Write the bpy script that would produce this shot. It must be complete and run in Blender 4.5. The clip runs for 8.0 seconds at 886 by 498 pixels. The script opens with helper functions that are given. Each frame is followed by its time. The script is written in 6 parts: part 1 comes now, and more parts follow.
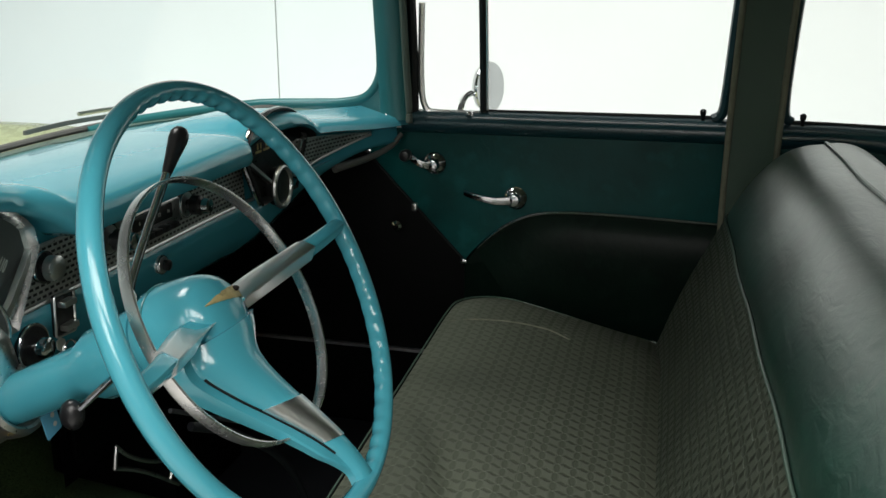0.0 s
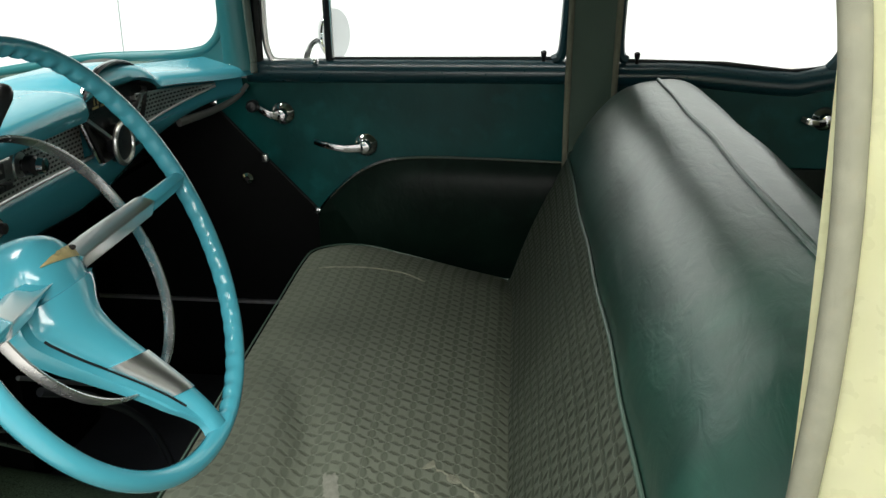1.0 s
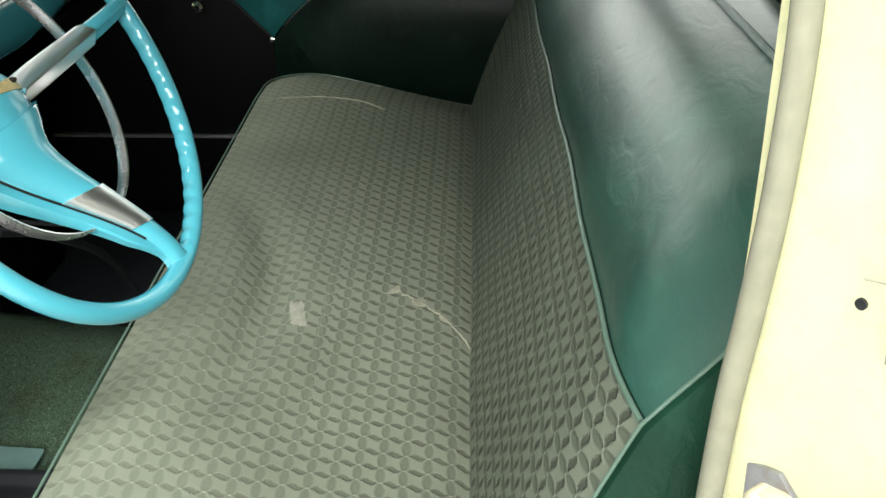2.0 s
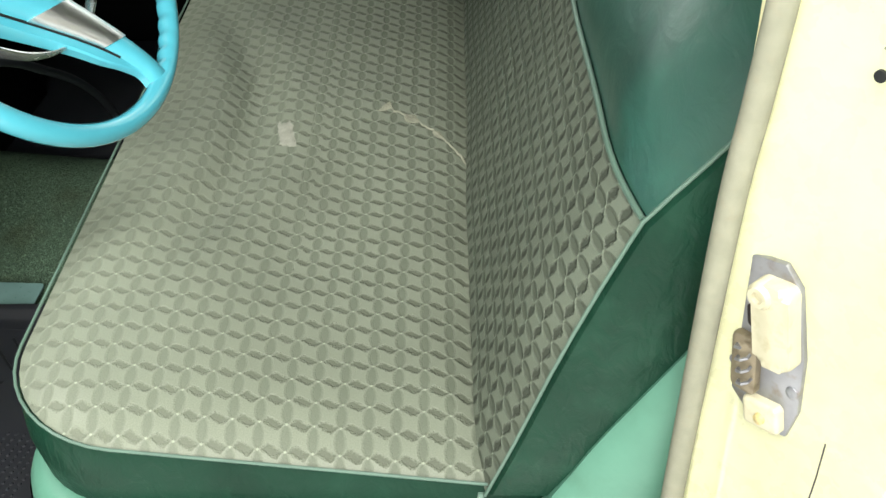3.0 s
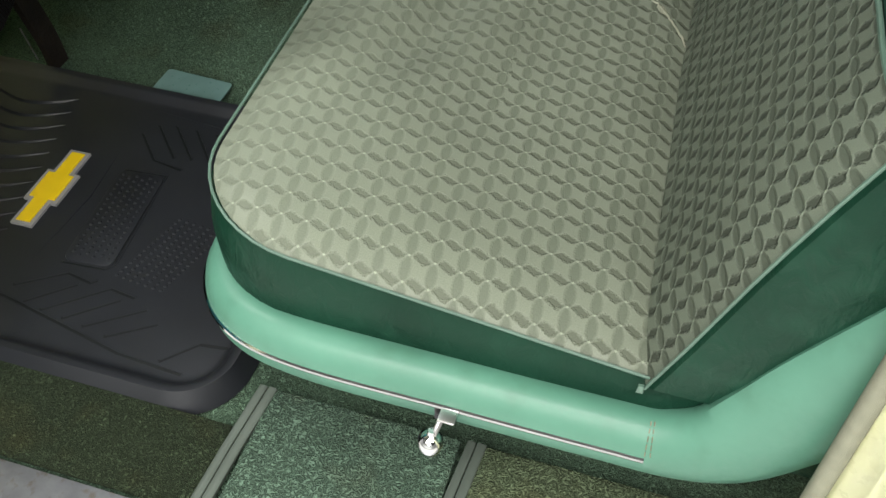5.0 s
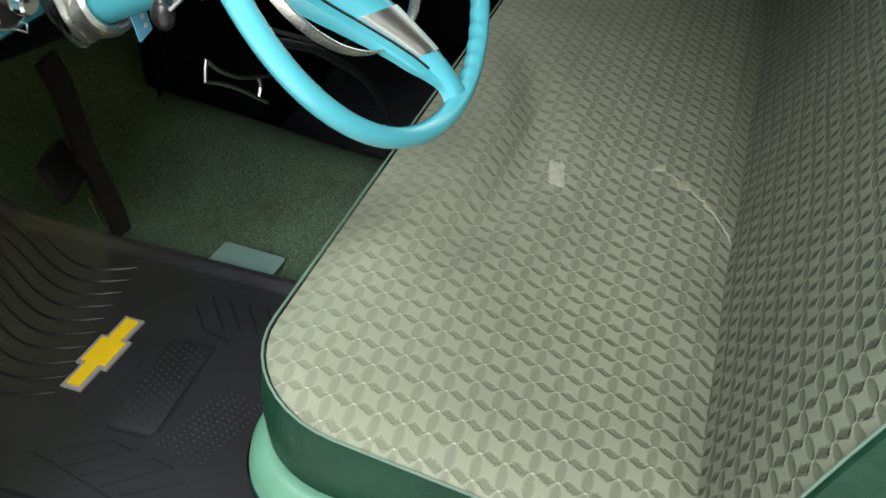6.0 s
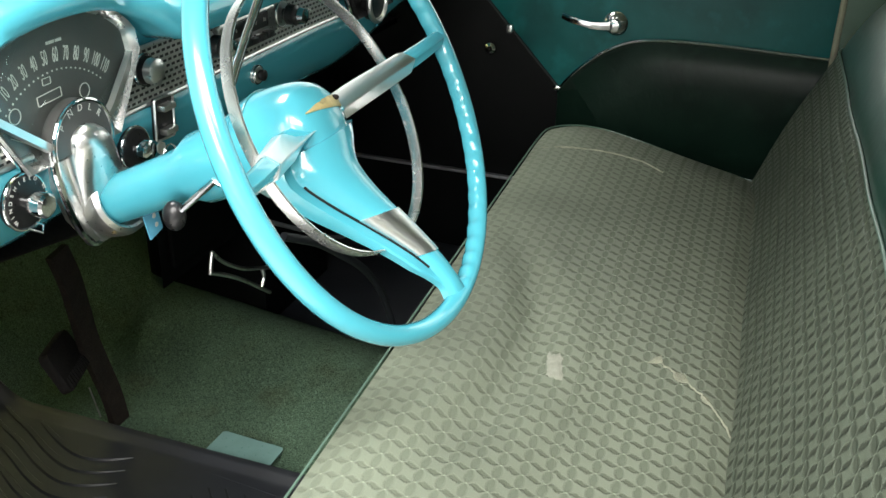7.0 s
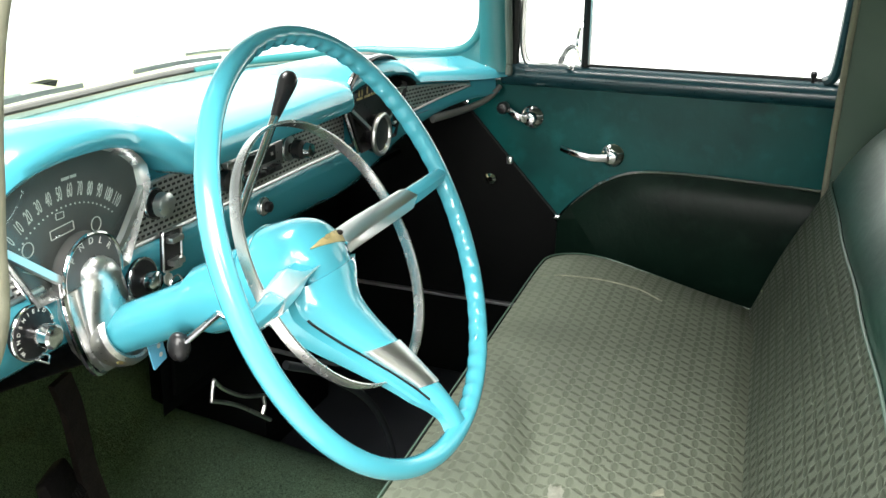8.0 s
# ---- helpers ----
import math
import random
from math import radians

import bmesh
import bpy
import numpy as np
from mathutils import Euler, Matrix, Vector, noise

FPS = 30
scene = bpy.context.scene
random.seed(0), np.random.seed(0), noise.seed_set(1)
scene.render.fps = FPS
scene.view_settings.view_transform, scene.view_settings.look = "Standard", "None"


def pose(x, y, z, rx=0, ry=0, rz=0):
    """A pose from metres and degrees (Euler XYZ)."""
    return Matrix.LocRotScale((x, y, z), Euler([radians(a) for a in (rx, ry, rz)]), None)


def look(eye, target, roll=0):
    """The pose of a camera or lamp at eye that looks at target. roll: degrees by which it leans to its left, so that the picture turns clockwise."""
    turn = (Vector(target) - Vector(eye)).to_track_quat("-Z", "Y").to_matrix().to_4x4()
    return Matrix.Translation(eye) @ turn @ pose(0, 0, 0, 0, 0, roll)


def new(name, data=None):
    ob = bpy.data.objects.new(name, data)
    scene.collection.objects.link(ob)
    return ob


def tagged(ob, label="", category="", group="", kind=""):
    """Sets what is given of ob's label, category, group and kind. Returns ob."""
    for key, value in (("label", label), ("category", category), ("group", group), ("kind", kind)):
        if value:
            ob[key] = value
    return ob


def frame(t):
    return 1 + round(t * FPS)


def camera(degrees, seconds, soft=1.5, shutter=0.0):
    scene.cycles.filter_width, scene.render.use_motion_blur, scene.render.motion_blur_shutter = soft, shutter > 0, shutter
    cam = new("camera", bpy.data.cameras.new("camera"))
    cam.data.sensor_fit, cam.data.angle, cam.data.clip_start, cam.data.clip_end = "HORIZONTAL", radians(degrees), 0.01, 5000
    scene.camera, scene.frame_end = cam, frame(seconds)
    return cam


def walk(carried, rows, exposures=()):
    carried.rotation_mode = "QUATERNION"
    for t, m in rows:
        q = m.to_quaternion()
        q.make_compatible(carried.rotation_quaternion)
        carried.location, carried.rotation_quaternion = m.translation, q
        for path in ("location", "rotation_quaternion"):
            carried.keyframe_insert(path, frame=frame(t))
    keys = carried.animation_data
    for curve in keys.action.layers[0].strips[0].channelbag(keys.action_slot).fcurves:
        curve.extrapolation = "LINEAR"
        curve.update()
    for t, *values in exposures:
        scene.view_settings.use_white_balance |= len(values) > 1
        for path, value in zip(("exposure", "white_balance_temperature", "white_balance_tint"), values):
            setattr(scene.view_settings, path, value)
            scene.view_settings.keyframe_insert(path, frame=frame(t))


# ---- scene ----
cam = camera(48.5, 8.0)
PATH = [
    (0, (0.049, 0.001, 1.382), (-0.451, 1.854, 0.82), 0.0),
    (0.5, (0.049, 0.006, 1.381), (-0.3, 1.89, 0.808), -0.2),
    (1, (0.079, -0.014, 1.384), (-0.151, 1.858, 0.721), -0.5),
    (1.5, (0.088, -0.031, 1.378), (-0.087, 1.792, 0.574), -1.4),
    (1.7, (0.087, -0.021, 1.376), (-0.0745, 1.7715, 0.504), -1.1),
    (2.8, (0.083, 0.003, 1.346), (-0.05, 1.592, 0.136), -3.4),
    (3, (0.087, 0.008, 1.338), (-0.061, 1.557, 0.081), -3.9),
    (3.5, (0.085, 0.009, 1.325), (-0.066, 1.45, -0.054), -3.9),
    (4, (0.082, 0.011, 1.312), (-0.146, 1.368, -0.14), -3.8),
    (4.2, (0.077, 0.013, 1.31), (-0.187, 1.344, -0.159), -3.5),
    (5.3, (0.028, 0.016, 1.321), (-0.413, 1.364, -0.089), 1.7),
    (5.5, (0.028, 0.015, 1.324), (-0.448, 1.404, -0.033), 1.5),
    (6, (0.026, 0.012, 1.338), (-0.518, 1.525, 0.148), 1.2),
    (6.5, (0.027, 0.007, 1.351), (-0.557, 1.622, 0.326), 1.2),
    (7, (0.027, 0.004, 1.363), (-0.584, 1.692, 0.482), 1.1),
    (7.5, (0.03, 0.0, 1.372), (-0.603, 1.739, 0.614), 1.0),
    (8, (0.032, -0.008, 1.382), (-0.619, 1.766, 0.727), 1.2),
]
walk(cam, [(t, look(eye, target, roll)) for t, eye, target, roll in PATH], [(0, -1.22), (0.5, -1.12), (1, -0.68), (1.5, -0.15), (1.7, 0.0), (2.8, 0.24), (3.6, 0.05), (4.2, -0.16), (5.3, -0.14), (6.5, 0.24), (8, 0.63)])

# ---- world and lights ----
world = bpy.data.worlds.new("studio_air")
scene.world = world
world.use_nodes = True
world.node_tree.nodes["Background"].inputs[0].default_value = (0.95, 0.98, 1.0, 1)
world.node_tree.nodes["Background"].inputs[1].default_value = 0.25


def area_lamp(name, eye, target, sx, sy, watts, colour=(1, 0.98, 0.95)):
    data = bpy.data.lights.new(name, "AREA")
    data.shape, data.size, data.size_y, data.energy, data.color = "RECTANGLE", sx, sy, watts, colour
    ob = new(name, data)
    ob.matrix_world = look(eye, target)
    return ob


# unseen added lamps: over driver's side and windscreen, floor strips that wash the walls
area_lamp("added_lamp_near", (0.28, -0.75, 2.9), (-0.3, 0.9, 0.6), 2.6, 0.8, 138, (1, 0.97, 0.93))
area_lamp("added_lamp_low", (-0.45, -1.0, 1.95), (-0.2, 0.8, 0.75), 1.3, 0.7, 22, (1, 0.97, 0.93))
area_lamp("added_lamp_side", (0.2, -2.7, 2.5), (-0.8, 0.8, 0.6), 1.6, 1.2, 68, (1, 0.97, 0.93))
area_lamp("added_lamp_bonnet", (-1.22, 1.2, 4.1), (-1.2, 1.2, 0.0), 1.1, 3.2, 280)
area_lamp("added_wash_far", (-0.5, 3.2, 0.15), (-0.5, 5.0, 1.7), 9.0, 0.3, 182)
area_lamp("added_wash_front", (-7.0, -0.5, 0.15), (-9.0, -0.5, 1.7), 0.3, 8.0, 188)
area_lamp("added_wash_back", (0.0, -5.2, 0.15), (0.0, -7.0, 1.9), 9.0, 0.3, 200)


# ---- materials ----
def material(name, colour, rough=0.5, metal=0.0, coat=0.0, spec=0.5, vary=0.12, scale=6.0, grain=120.0, bump=0.05, stain=None, stain_amount=0.0, sheen=0.0):
    """A surface with slow stains, fine grain and relief, at real size."""
    m = bpy.data.materials.new(name)
    m.use_nodes = True
    nt = m.node_tree
    b = nt.nodes["Principled BSDF"]
    b.inputs["Roughness"].default_value, b.inputs["Metallic"].default_value = rough, metal
    b.inputs["Coat Weight"].default_value, b.inputs["Specular IOR Level"].default_value = coat, spec
    b.inputs["Coat Roughness"].default_value = 0.08
    b.inputs["Sheen Weight"].default_value = sheen
    co = nt.nodes.new("ShaderNodeTexCoord")
    big = nt.nodes.new("ShaderNodeTexNoise")
    big.inputs["Scale"].default_value, big.inputs["Detail"].default_value = scale, 5
    fine = nt.nodes.new("ShaderNodeTexNoise")
    fine.inputs["Scale"].default_value, fine.inputs["Detail"].default_value = grain, 3
    for n in (big, fine):
        nt.links.new(co.outputs["Object"], n.inputs["Vector"])
    ramp = nt.nodes.new("ShaderNodeMapRange")
    ramp.inputs[1].default_value, ramp.inputs[2].default_value = 0.25, 0.75
    ramp.inputs[3].default_value, ramp.inputs[4].default_value = 1 - vary, 1 + vary
    nt.links.new(big.outputs[0], ramp.inputs[0])
    mul = nt.nodes.new("ShaderNodeMix")
    mul.data_type, mul.blend_type = "RGBA", "MULTIPLY"
    mul.inputs[0].default_value = 1
    mul.inputs[6].default_value = (*colour, 1)
    nt.links.new(ramp.outputs[0], mul.inputs[7])
    out = mul.outputs[2]
    if stain:
        mask = nt.nodes.new("ShaderNodeTexNoise")
        mask.inputs["Scale"].default_value, mask.inputs["Detail"].default_value = scale * 2.3, 8
        nt.links.new(co.outputs["Object"], mask.inputs["Vector"])
        cut = nt.nodes.new("ShaderNodeMapRange")
        cut.inputs[1].default_value, cut.inputs[2].default_value, cut.inputs[4].default_value = 0.55, 0.72, stain_amount
        nt.links.new(mask.outputs[0], cut.inputs[0])
        mix = nt.nodes.new("ShaderNodeMix")
        mix.data_type = "RGBA"
        nt.links.new(cut.outputs[0], mix.inputs[0])
        nt.links.new(out, mix.inputs[6])
        mix.inputs[7].default_value = (*stain, 1)
        out = mix.outputs[2]
    nt.links.new(out, b.inputs["Base Color"])
    rr = nt.nodes.new("ShaderNodeMapRange")
    rr.inputs[3].default_value, rr.inputs[4].default_value = max(0.02, rough * 0.75), min(1, rough * 1.25)
    nt.links.new(fine.outputs[0], rr.inputs[0])
    nt.links.new(rr.outputs[0], b.inputs["Roughness"])
    if bump:
        bp = nt.nodes.new("ShaderNodeBump")
        bp.inputs["Strength"].default_value, bp.inputs["Distance"].default_value = bump, 0.002
        nt.links.new(fine.outputs[0], bp.inputs["Height"])
        nt.links.new(bp.outputs[0], b.inputs["Normal"])
    return m


def maths(nt, op, a, b=None, c=None):
    n = nt.nodes.new("ShaderNodeMath")
    n.operation = op
    for k, v in enumerate((a, b, c)):
        if v is None:
            continue
        if isinstance(v, (int, float)):
            n.inputs[k].default_value = v
        else:
            nt.links.new(v, n.inputs[k])
    return n.outputs[0]


def mixed(nt, factor, a, b):
    n = nt.nodes.new("ShaderNodeMix")
    n.data_type = "RGBA"
    nt.links.new(factor, n.inputs[0])
    for k, v in ((6, a), (7, b)):
        if isinstance(v, tuple):
            n.inputs[k].default_value = (*v, 1)
        else:
            nt.links.new(v, n.inputs[k])
    return n.outputs[2]


def brocade(name, ground, oval, leaf, period, depth):
    """Woven seat cloth: a lattice of ovals one way and ragged leaves the other, raised squares between them. Its map is in metres."""
    m = bpy.data.materials.new(name)
    m.use_nodes = True
    nt = m.node_tree
    b = nt.nodes["Principled BSDF"]
    uv = nt.nodes.new("ShaderNodeUVMap")
    warp = nt.nodes.new("ShaderNodeTexNoise")
    warp.inputs["Scale"].default_value, warp.inputs["Detail"].default_value = 9, 2
    nt.links.new(uv.outputs[0], warp.inputs["Vector"])
    sub = nt.nodes.new("ShaderNodeVectorMath")
    sub.operation = "SUBTRACT"
    nt.links.new(warp.outputs["Color"], sub.inputs[0])
    sub.inputs[1].default_value = (0.5, 0.5, 0.5)
    mad = nt.nodes.new("ShaderNodeVectorMath")
    mad.operation = "MULTIPLY_ADD"
    nt.links.new(sub.outputs[0], mad.inputs[0])
    mad.inputs[1].default_value = (0.006, 0.006, 0)
    nt.links.new(uv.outputs[0], mad.inputs[2])
    sep = nt.nodes.new("ShaderNodeSeparateXYZ")
    nt.links.new(mad.outputs[0], sep.inputs[0])
    rag = nt.nodes.new("ShaderNodeTexNoise")
    rag.inputs["Scale"].default_value, rag.inputs["Detail"].default_value = 420, 2
    nt.links.new(uv.outputs[0], rag.inputs["Vector"])
    ragged = maths(nt, "MULTIPLY_ADD", rag.outputs[0], 0.16, -0.08)
    s, t = (maths(nt, "DIVIDE", sep.outputs[k], period) for k in (0, 1))

    def petal(a, c, width, ragged_by, blunt, bend, gap):
        # each piece stops short of the knots by the gap
        along = maths(nt, "MULTIPLY", maths(nt, "SUBTRACT", maths(nt, "FRACT", c), 0.5), 1 / (1 - gap))
        bent = maths(nt, "MULTIPLY_ADD", maths(nt, "SINE", maths(nt, "MULTIPLY", along, math.tau)), bend, maths(nt, "ADD", a, 0.5))
        off = maths(nt, "ABSOLUTE", maths(nt, "SUBTRACT", maths(nt, "FRACT", bent), 0.5))
        reach = maths(nt, "MULTIPLY", maths(nt, "POWER", maths(nt, "MAXIMUM", maths(nt, "COSINE", maths(nt, "MULTIPLY", along, math.pi)), 0.0), blunt), width)
        d = maths(nt, "ADD", maths(nt, "SUBTRACT", reach, off), maths(nt, "MULTIPLY", ragged, ragged_by))
        n = nt.nodes.new("ShaderNodeMapRange")
        n.inputs[1].default_value, n.inputs[2].default_value = -0.03, 0.10
        nt.links.new(d, n.inputs[0])
        return n.outputs[0]

    ovals = petal(s, t, 0.225, 0.6, 0.36, 0.0, 0.07)
    leaves = petal(t, s, 0.205, 1.5, 0.7, 0.06, 0.24)
    # threads that cross at the lattice's knots
    def knot(a):
        return maths(nt, "ABSOLUTE", maths(nt, "SUBTRACT", maths(nt, "FRACT", maths(nt, "ADD", a, 0.5)), 0.5))
    near = maths(nt, "ADD", knot(s), knot(t))
    kn = nt.nodes.new("ShaderNodeMapRange")
    kn.inputs[1].default_value, kn.inputs[2].default_value, kn.inputs[3].default_value, kn.inputs[4].default_value = 0.03, 0.085, 1, 0
    nt.links.new(near, kn.inputs[0])
    wear = nt.nodes.new("ShaderNodeTexNoise")
    wear.inputs["Scale"].default_value, wear.inputs["Detail"].default_value = 5, 6
    nt.links.new(uv.outputs[0], wear.inputs["Vector"])
    weave = nt.nodes.new("ShaderNodeTexNoise")
    weave.inputs["Scale"].default_value, weave.inputs["Detail"].default_value = 900, 1
    nt.links.new(uv.outputs[0], weave.inputs["Vector"])
    # the weave is rubbed flat towards the cushion's front
    rub = nt.nodes.new("ShaderNodeMapRange")
    rub.inputs[1].default_value, rub.inputs[2].default_value, rub.inputs[3].default_value = -0.38, -0.06, 0.50
    nt.links.new(maths(nt, "ADD", sep.outputs[0], maths(nt, "MULTIPLY_ADD", wear.outputs[0], 0.3, -0.15)), rub.inputs[0])
    ovals, leaves = (maths(nt, "MULTIPLY", v, rub.outputs[0]) for v in (ovals, leaves))
    colour = mixed(nt, maths(nt, "MULTIPLY", ovals, 0.75), ground, oval)
    colour = mixed(nt, maths(nt, "MULTIPLY", leaves, 0.85), colour, leaf)
    colour = mixed(nt, maths(nt, "MULTIPLY", kn.outputs[0], 0.7), colour, tuple(min(1, v * 2.0) for v in ground))
    tone = maths(nt, "MULTIPLY_ADD", wear.outputs[0], 0.5, 0.72)
    tone = maths(nt, "MULTIPLY", tone, maths(nt, "MULTIPLY_ADD", weave.outputs[0], 0.5, 0.75))
    mul = nt.nodes.new("ShaderNodeMix")
    mul.data_type, mul.blend_type = "RGBA", "MULTIPLY"
    mul.inputs[0].default_value = 1
    nt.links.new(colour, mul.inputs[6])
    nt.links.new(tone, mul.inputs[7])
    nt.links.new(mul.outputs[2], b.inputs["Base Color"])
    nt.links.new(maths(nt, "MULTIPLY_ADD", maths(nt, "MAXIMUM", ovals, leaves), 0.22, 0.38), b.inputs["Roughness"])
    b.inputs["Specular IOR Level"].default_value = 0.22
    height = maths(nt, "SUBTRACT", maths(nt, "MULTIPLY", weave.outputs[0], 0.12), maths(nt, "MAXIMUM", maths(nt, "MULTIPLY", ovals, 0.7), leaves))
    bp = nt.nodes.new("ShaderNodeBump")
    bp.inputs["Strength"].default_value, bp.inputs["Distance"].default_value = 1.0, depth
    nt.links.new(height, bp.inputs["Height"])
    nt.links.new(bp.outputs[0], b.inputs["Normal"])
    return m


def loop_carpet(name, colour, scale, dirt):
    """Curled loop pile: worm-like tufts with dark gaps, and slow yellowish dirt."""
    m = material(name, colour, 0.95, 0, 0, 0.15, 0.25, 5, 300, 0, dirt, 0.5)
    nt = m.node_tree
    b = nt.nodes["Principled BSDF"]
    co = nt.nodes["Texture Coordinate"]
    curl = nt.nodes.new("ShaderNodeTexNoise")
    curl.inputs["Scale"].default_value, curl.inputs["Detail"].default_value, curl.inputs["Distortion"].default_value = scale, 0.5, 1.2
    nt.links.new(co.outputs["Object"], curl.inputs["Vector"])
    wave = maths(nt, "SINE", maths(nt, "MULTIPLY", curl.outputs[0], 24.0))
    tuft = maths(nt, "MULTIPLY_ADD", wave, 0.5, 0.5)
    bp = nt.nodes.new("ShaderNodeBump")
    bp.inputs["Strength"].default_value, bp.inputs["Distance"].default_value = 1.0, 0.003
    nt.links.new(tuft, bp.inputs["Height"])
    nt.links.new(bp.outputs[0], b.inputs["Normal"])
    mul = nt.nodes.new("ShaderNodeMix")
    mul.data_type, mul.blend_type = "RGBA", "MULTIPLY"
    mul.inputs[0].default_value = 1
    old = b.inputs["Base Color"].links[0].from_socket
    nt.links.new(old, mul.inputs[6])
    nt.links.new(maths(nt, "MULTIPLY_ADD", maths(nt, "POWER", tuft, 0.8), 0.9, 0.42), mul.inputs[7])
    nt.links.new(mul.outputs[2], b.inputs["Base Color"])
    return m


def leather_grain(name, colour, rough, crease=0.3, spec=0.5, coat=0.0):
    """Old vinyl: fine pores and shallow stretched wrinkles."""
    m = material(name, colour, rough, 0, coat, spec, 0.3, 9, 380, 0, tuple(1.9 * c + 0.004 for c in colour), 0.45)
    nt = m.node_tree
    b = nt.nodes["Principled BSDF"]
    b.inputs["Coat Roughness"].default_value = 0.3
    co = nt.nodes["Texture Coordinate"]
    mp = nt.nodes.new("ShaderNodeMapping")
    mp.inputs["Scale"].default_value = (2.2, 0.8, 1.3)
    nt.links.new(co.outputs["Object"], mp.inputs["Vector"])
    wr = nt.nodes.new("ShaderNodeTexNoise")
    wr.inputs["Scale"].default_value, wr.inputs["Detail"].default_value, wr.inputs["Distortion"].default_value = 26, 6, 0.8
    nt.links.new(mp.outputs[0], wr.inputs["Vector"])
    pores = nt.nodes.new("ShaderNodeTexVoronoi")
    pores.inputs["Scale"].default_value = 700
    nt.links.new(co.outputs["Object"], pores.inputs["Vector"])
    h = maths(nt, "MULTIPLY_ADD", pores.outputs["Distance"], 0.02, wr.outputs[0])
    bp = nt.nodes.new("ShaderNodeBump")
    bp.inputs["Strength"].default_value, bp.inputs["Distance"].default_value = crease, 0.006
    nt.links.new(h, bp.inputs["Height"])
    nt.links.new(bp.outputs[0], b.inputs["Normal"])
    return m


def glass(name, tint, ior=1.45):
    """Thin clean pane: it lets the view through unbent and mirrors at a slant."""
    m = bpy.data.materials.new(name)
    m.use_nodes = True
    nt = m.node_tree
    clear, gloss, mix, fres = (nt.nodes.new(k) for k in ("ShaderNodeBsdfTransparent", "ShaderNodeBsdfGlossy", "ShaderNodeMixShader", "ShaderNodeFresnel"))
    clear.inputs[0].default_value = (*tint, 1)
    gloss.inputs["Roughness"].default_value = 0.02
    fres.inputs[0].default_value = ior
    nt.links.new(maths(nt, "MULTIPLY", fres.outputs[0], 0.06), mix.inputs[0])
    nt.links.new(clear.outputs[0], mix.inputs[1])
    nt.links.new(gloss.outputs[0], mix.inputs[2])
    nt.links.new(mix.outputs[0], nt.nodes["Material Output"].inputs[0])
    return m


TURQ = material("turquoise_enamel", (0.068, 0.365, 0.452), 0.22, 0, 0.6, 0.5, 0.06, 4, 90, 0.01)
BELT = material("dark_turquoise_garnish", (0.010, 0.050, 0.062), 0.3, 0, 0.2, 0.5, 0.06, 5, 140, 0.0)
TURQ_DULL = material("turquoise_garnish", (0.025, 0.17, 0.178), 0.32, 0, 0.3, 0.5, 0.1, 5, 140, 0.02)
DOOR_CARD = leather_grain("teal_door_vinyl", (0.0025, 0.066, 0.063), 0.45, 0.12, 0.17)
GREEN_DARK = leather_grain("dark_green_vinyl", (0.0055, 0.0285, 0.0165), 0.40, 0.5, 0.15)
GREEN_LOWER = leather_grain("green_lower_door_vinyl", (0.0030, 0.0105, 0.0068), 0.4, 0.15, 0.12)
GREEN_LIGHT = material("sea_green_enamel", (0.072, 0.192, 0.135), 0.48, 0, 0.05, 0.4, 0.16, 9, 160, 0.09, (0.05, 0.13, 0.085), 0.45)
PIPING = material("pale_green_piping", (0.085, 0.145, 0.112), 0.35, 0, 0, 0.5, 0.1, 20, 300, 0.05)
BLACK_VINYL = leather_grain("black_green_vinyl", (0.011, 0.062, 0.042), 0.40, 0.4, 0.95, 0.85)
CLOTH = brocade("olive_grey_brocade", (0.158, 0.180, 0.136), (0.088, 0.104, 0.075), (0.074, 0.085, 0.060), 0.0233, 0.0012)
# cushion's cloth with deeper relief, its colours darkened for the backrest's shade
SHADED_BACK_CLOTH = brocade("shaded_ribbed_back_brocade", (0.142, 0.168, 0.128), (0.066, 0.080, 0.058), (0.040, 0.048, 0.035), 0.0233, 0.0021)
CHROME = material("chrome", (0.72, 0.73, 0.74), 0.1, 1, 0, 0.5, 0.08, 20, 160, 0.01)
HORN_CHROME = material("polished_horn_ring_chrome", (0.90, 0.90, 0.89), 0.26, 1, 0, 0.5, 0.06, 25, 60, 0.0)
BRUSHED = material("dull_polished_steel", (0.88, 0.88, 0.87), 0.33, 1, 0, 0.5, 0.06, 15, 200, 0.0)
CHROME_WORN = material("worn_chrome", (0.74, 0.74, 0.73), 0.30, 1, 0, 0.5, 0.05, 12, 200, 0.0, (0.48, 0.44, 0.38), 0.3)
BRASS = material("worn_gold_emblem", (0.58, 0.48, 0.22), 0.45, 0.35, 0, 0.5, 0.25, 60, 300, 0.3, (0.2, 0.16, 0.1), 0.6)
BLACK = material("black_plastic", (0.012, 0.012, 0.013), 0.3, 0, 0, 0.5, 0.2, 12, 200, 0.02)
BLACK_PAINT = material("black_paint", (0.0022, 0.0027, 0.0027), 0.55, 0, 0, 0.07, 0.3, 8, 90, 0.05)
RUBBER = material("black_rubber", (0.0130, 0.0148, 0.0180), 0.42, 0, 0, 0.55, 0.25, 9, 420, 0.08)
SEAL = material("black_window_rubber", (0.006, 0.008, 0.008), 0.5, 0, 0, 0.4, 0.2, 20, 300, 0.05)
CARPET = loop_carpet("green_loop_carpet", (0.110, 0.182, 0.120), 210, (0.085, 0.105, 0.056))
CARPET_BRIGHT = loop_carpet("green_tufted_carpet", (0.102, 0.165, 0.118), 150, (0.11, 0.135, 0.085))
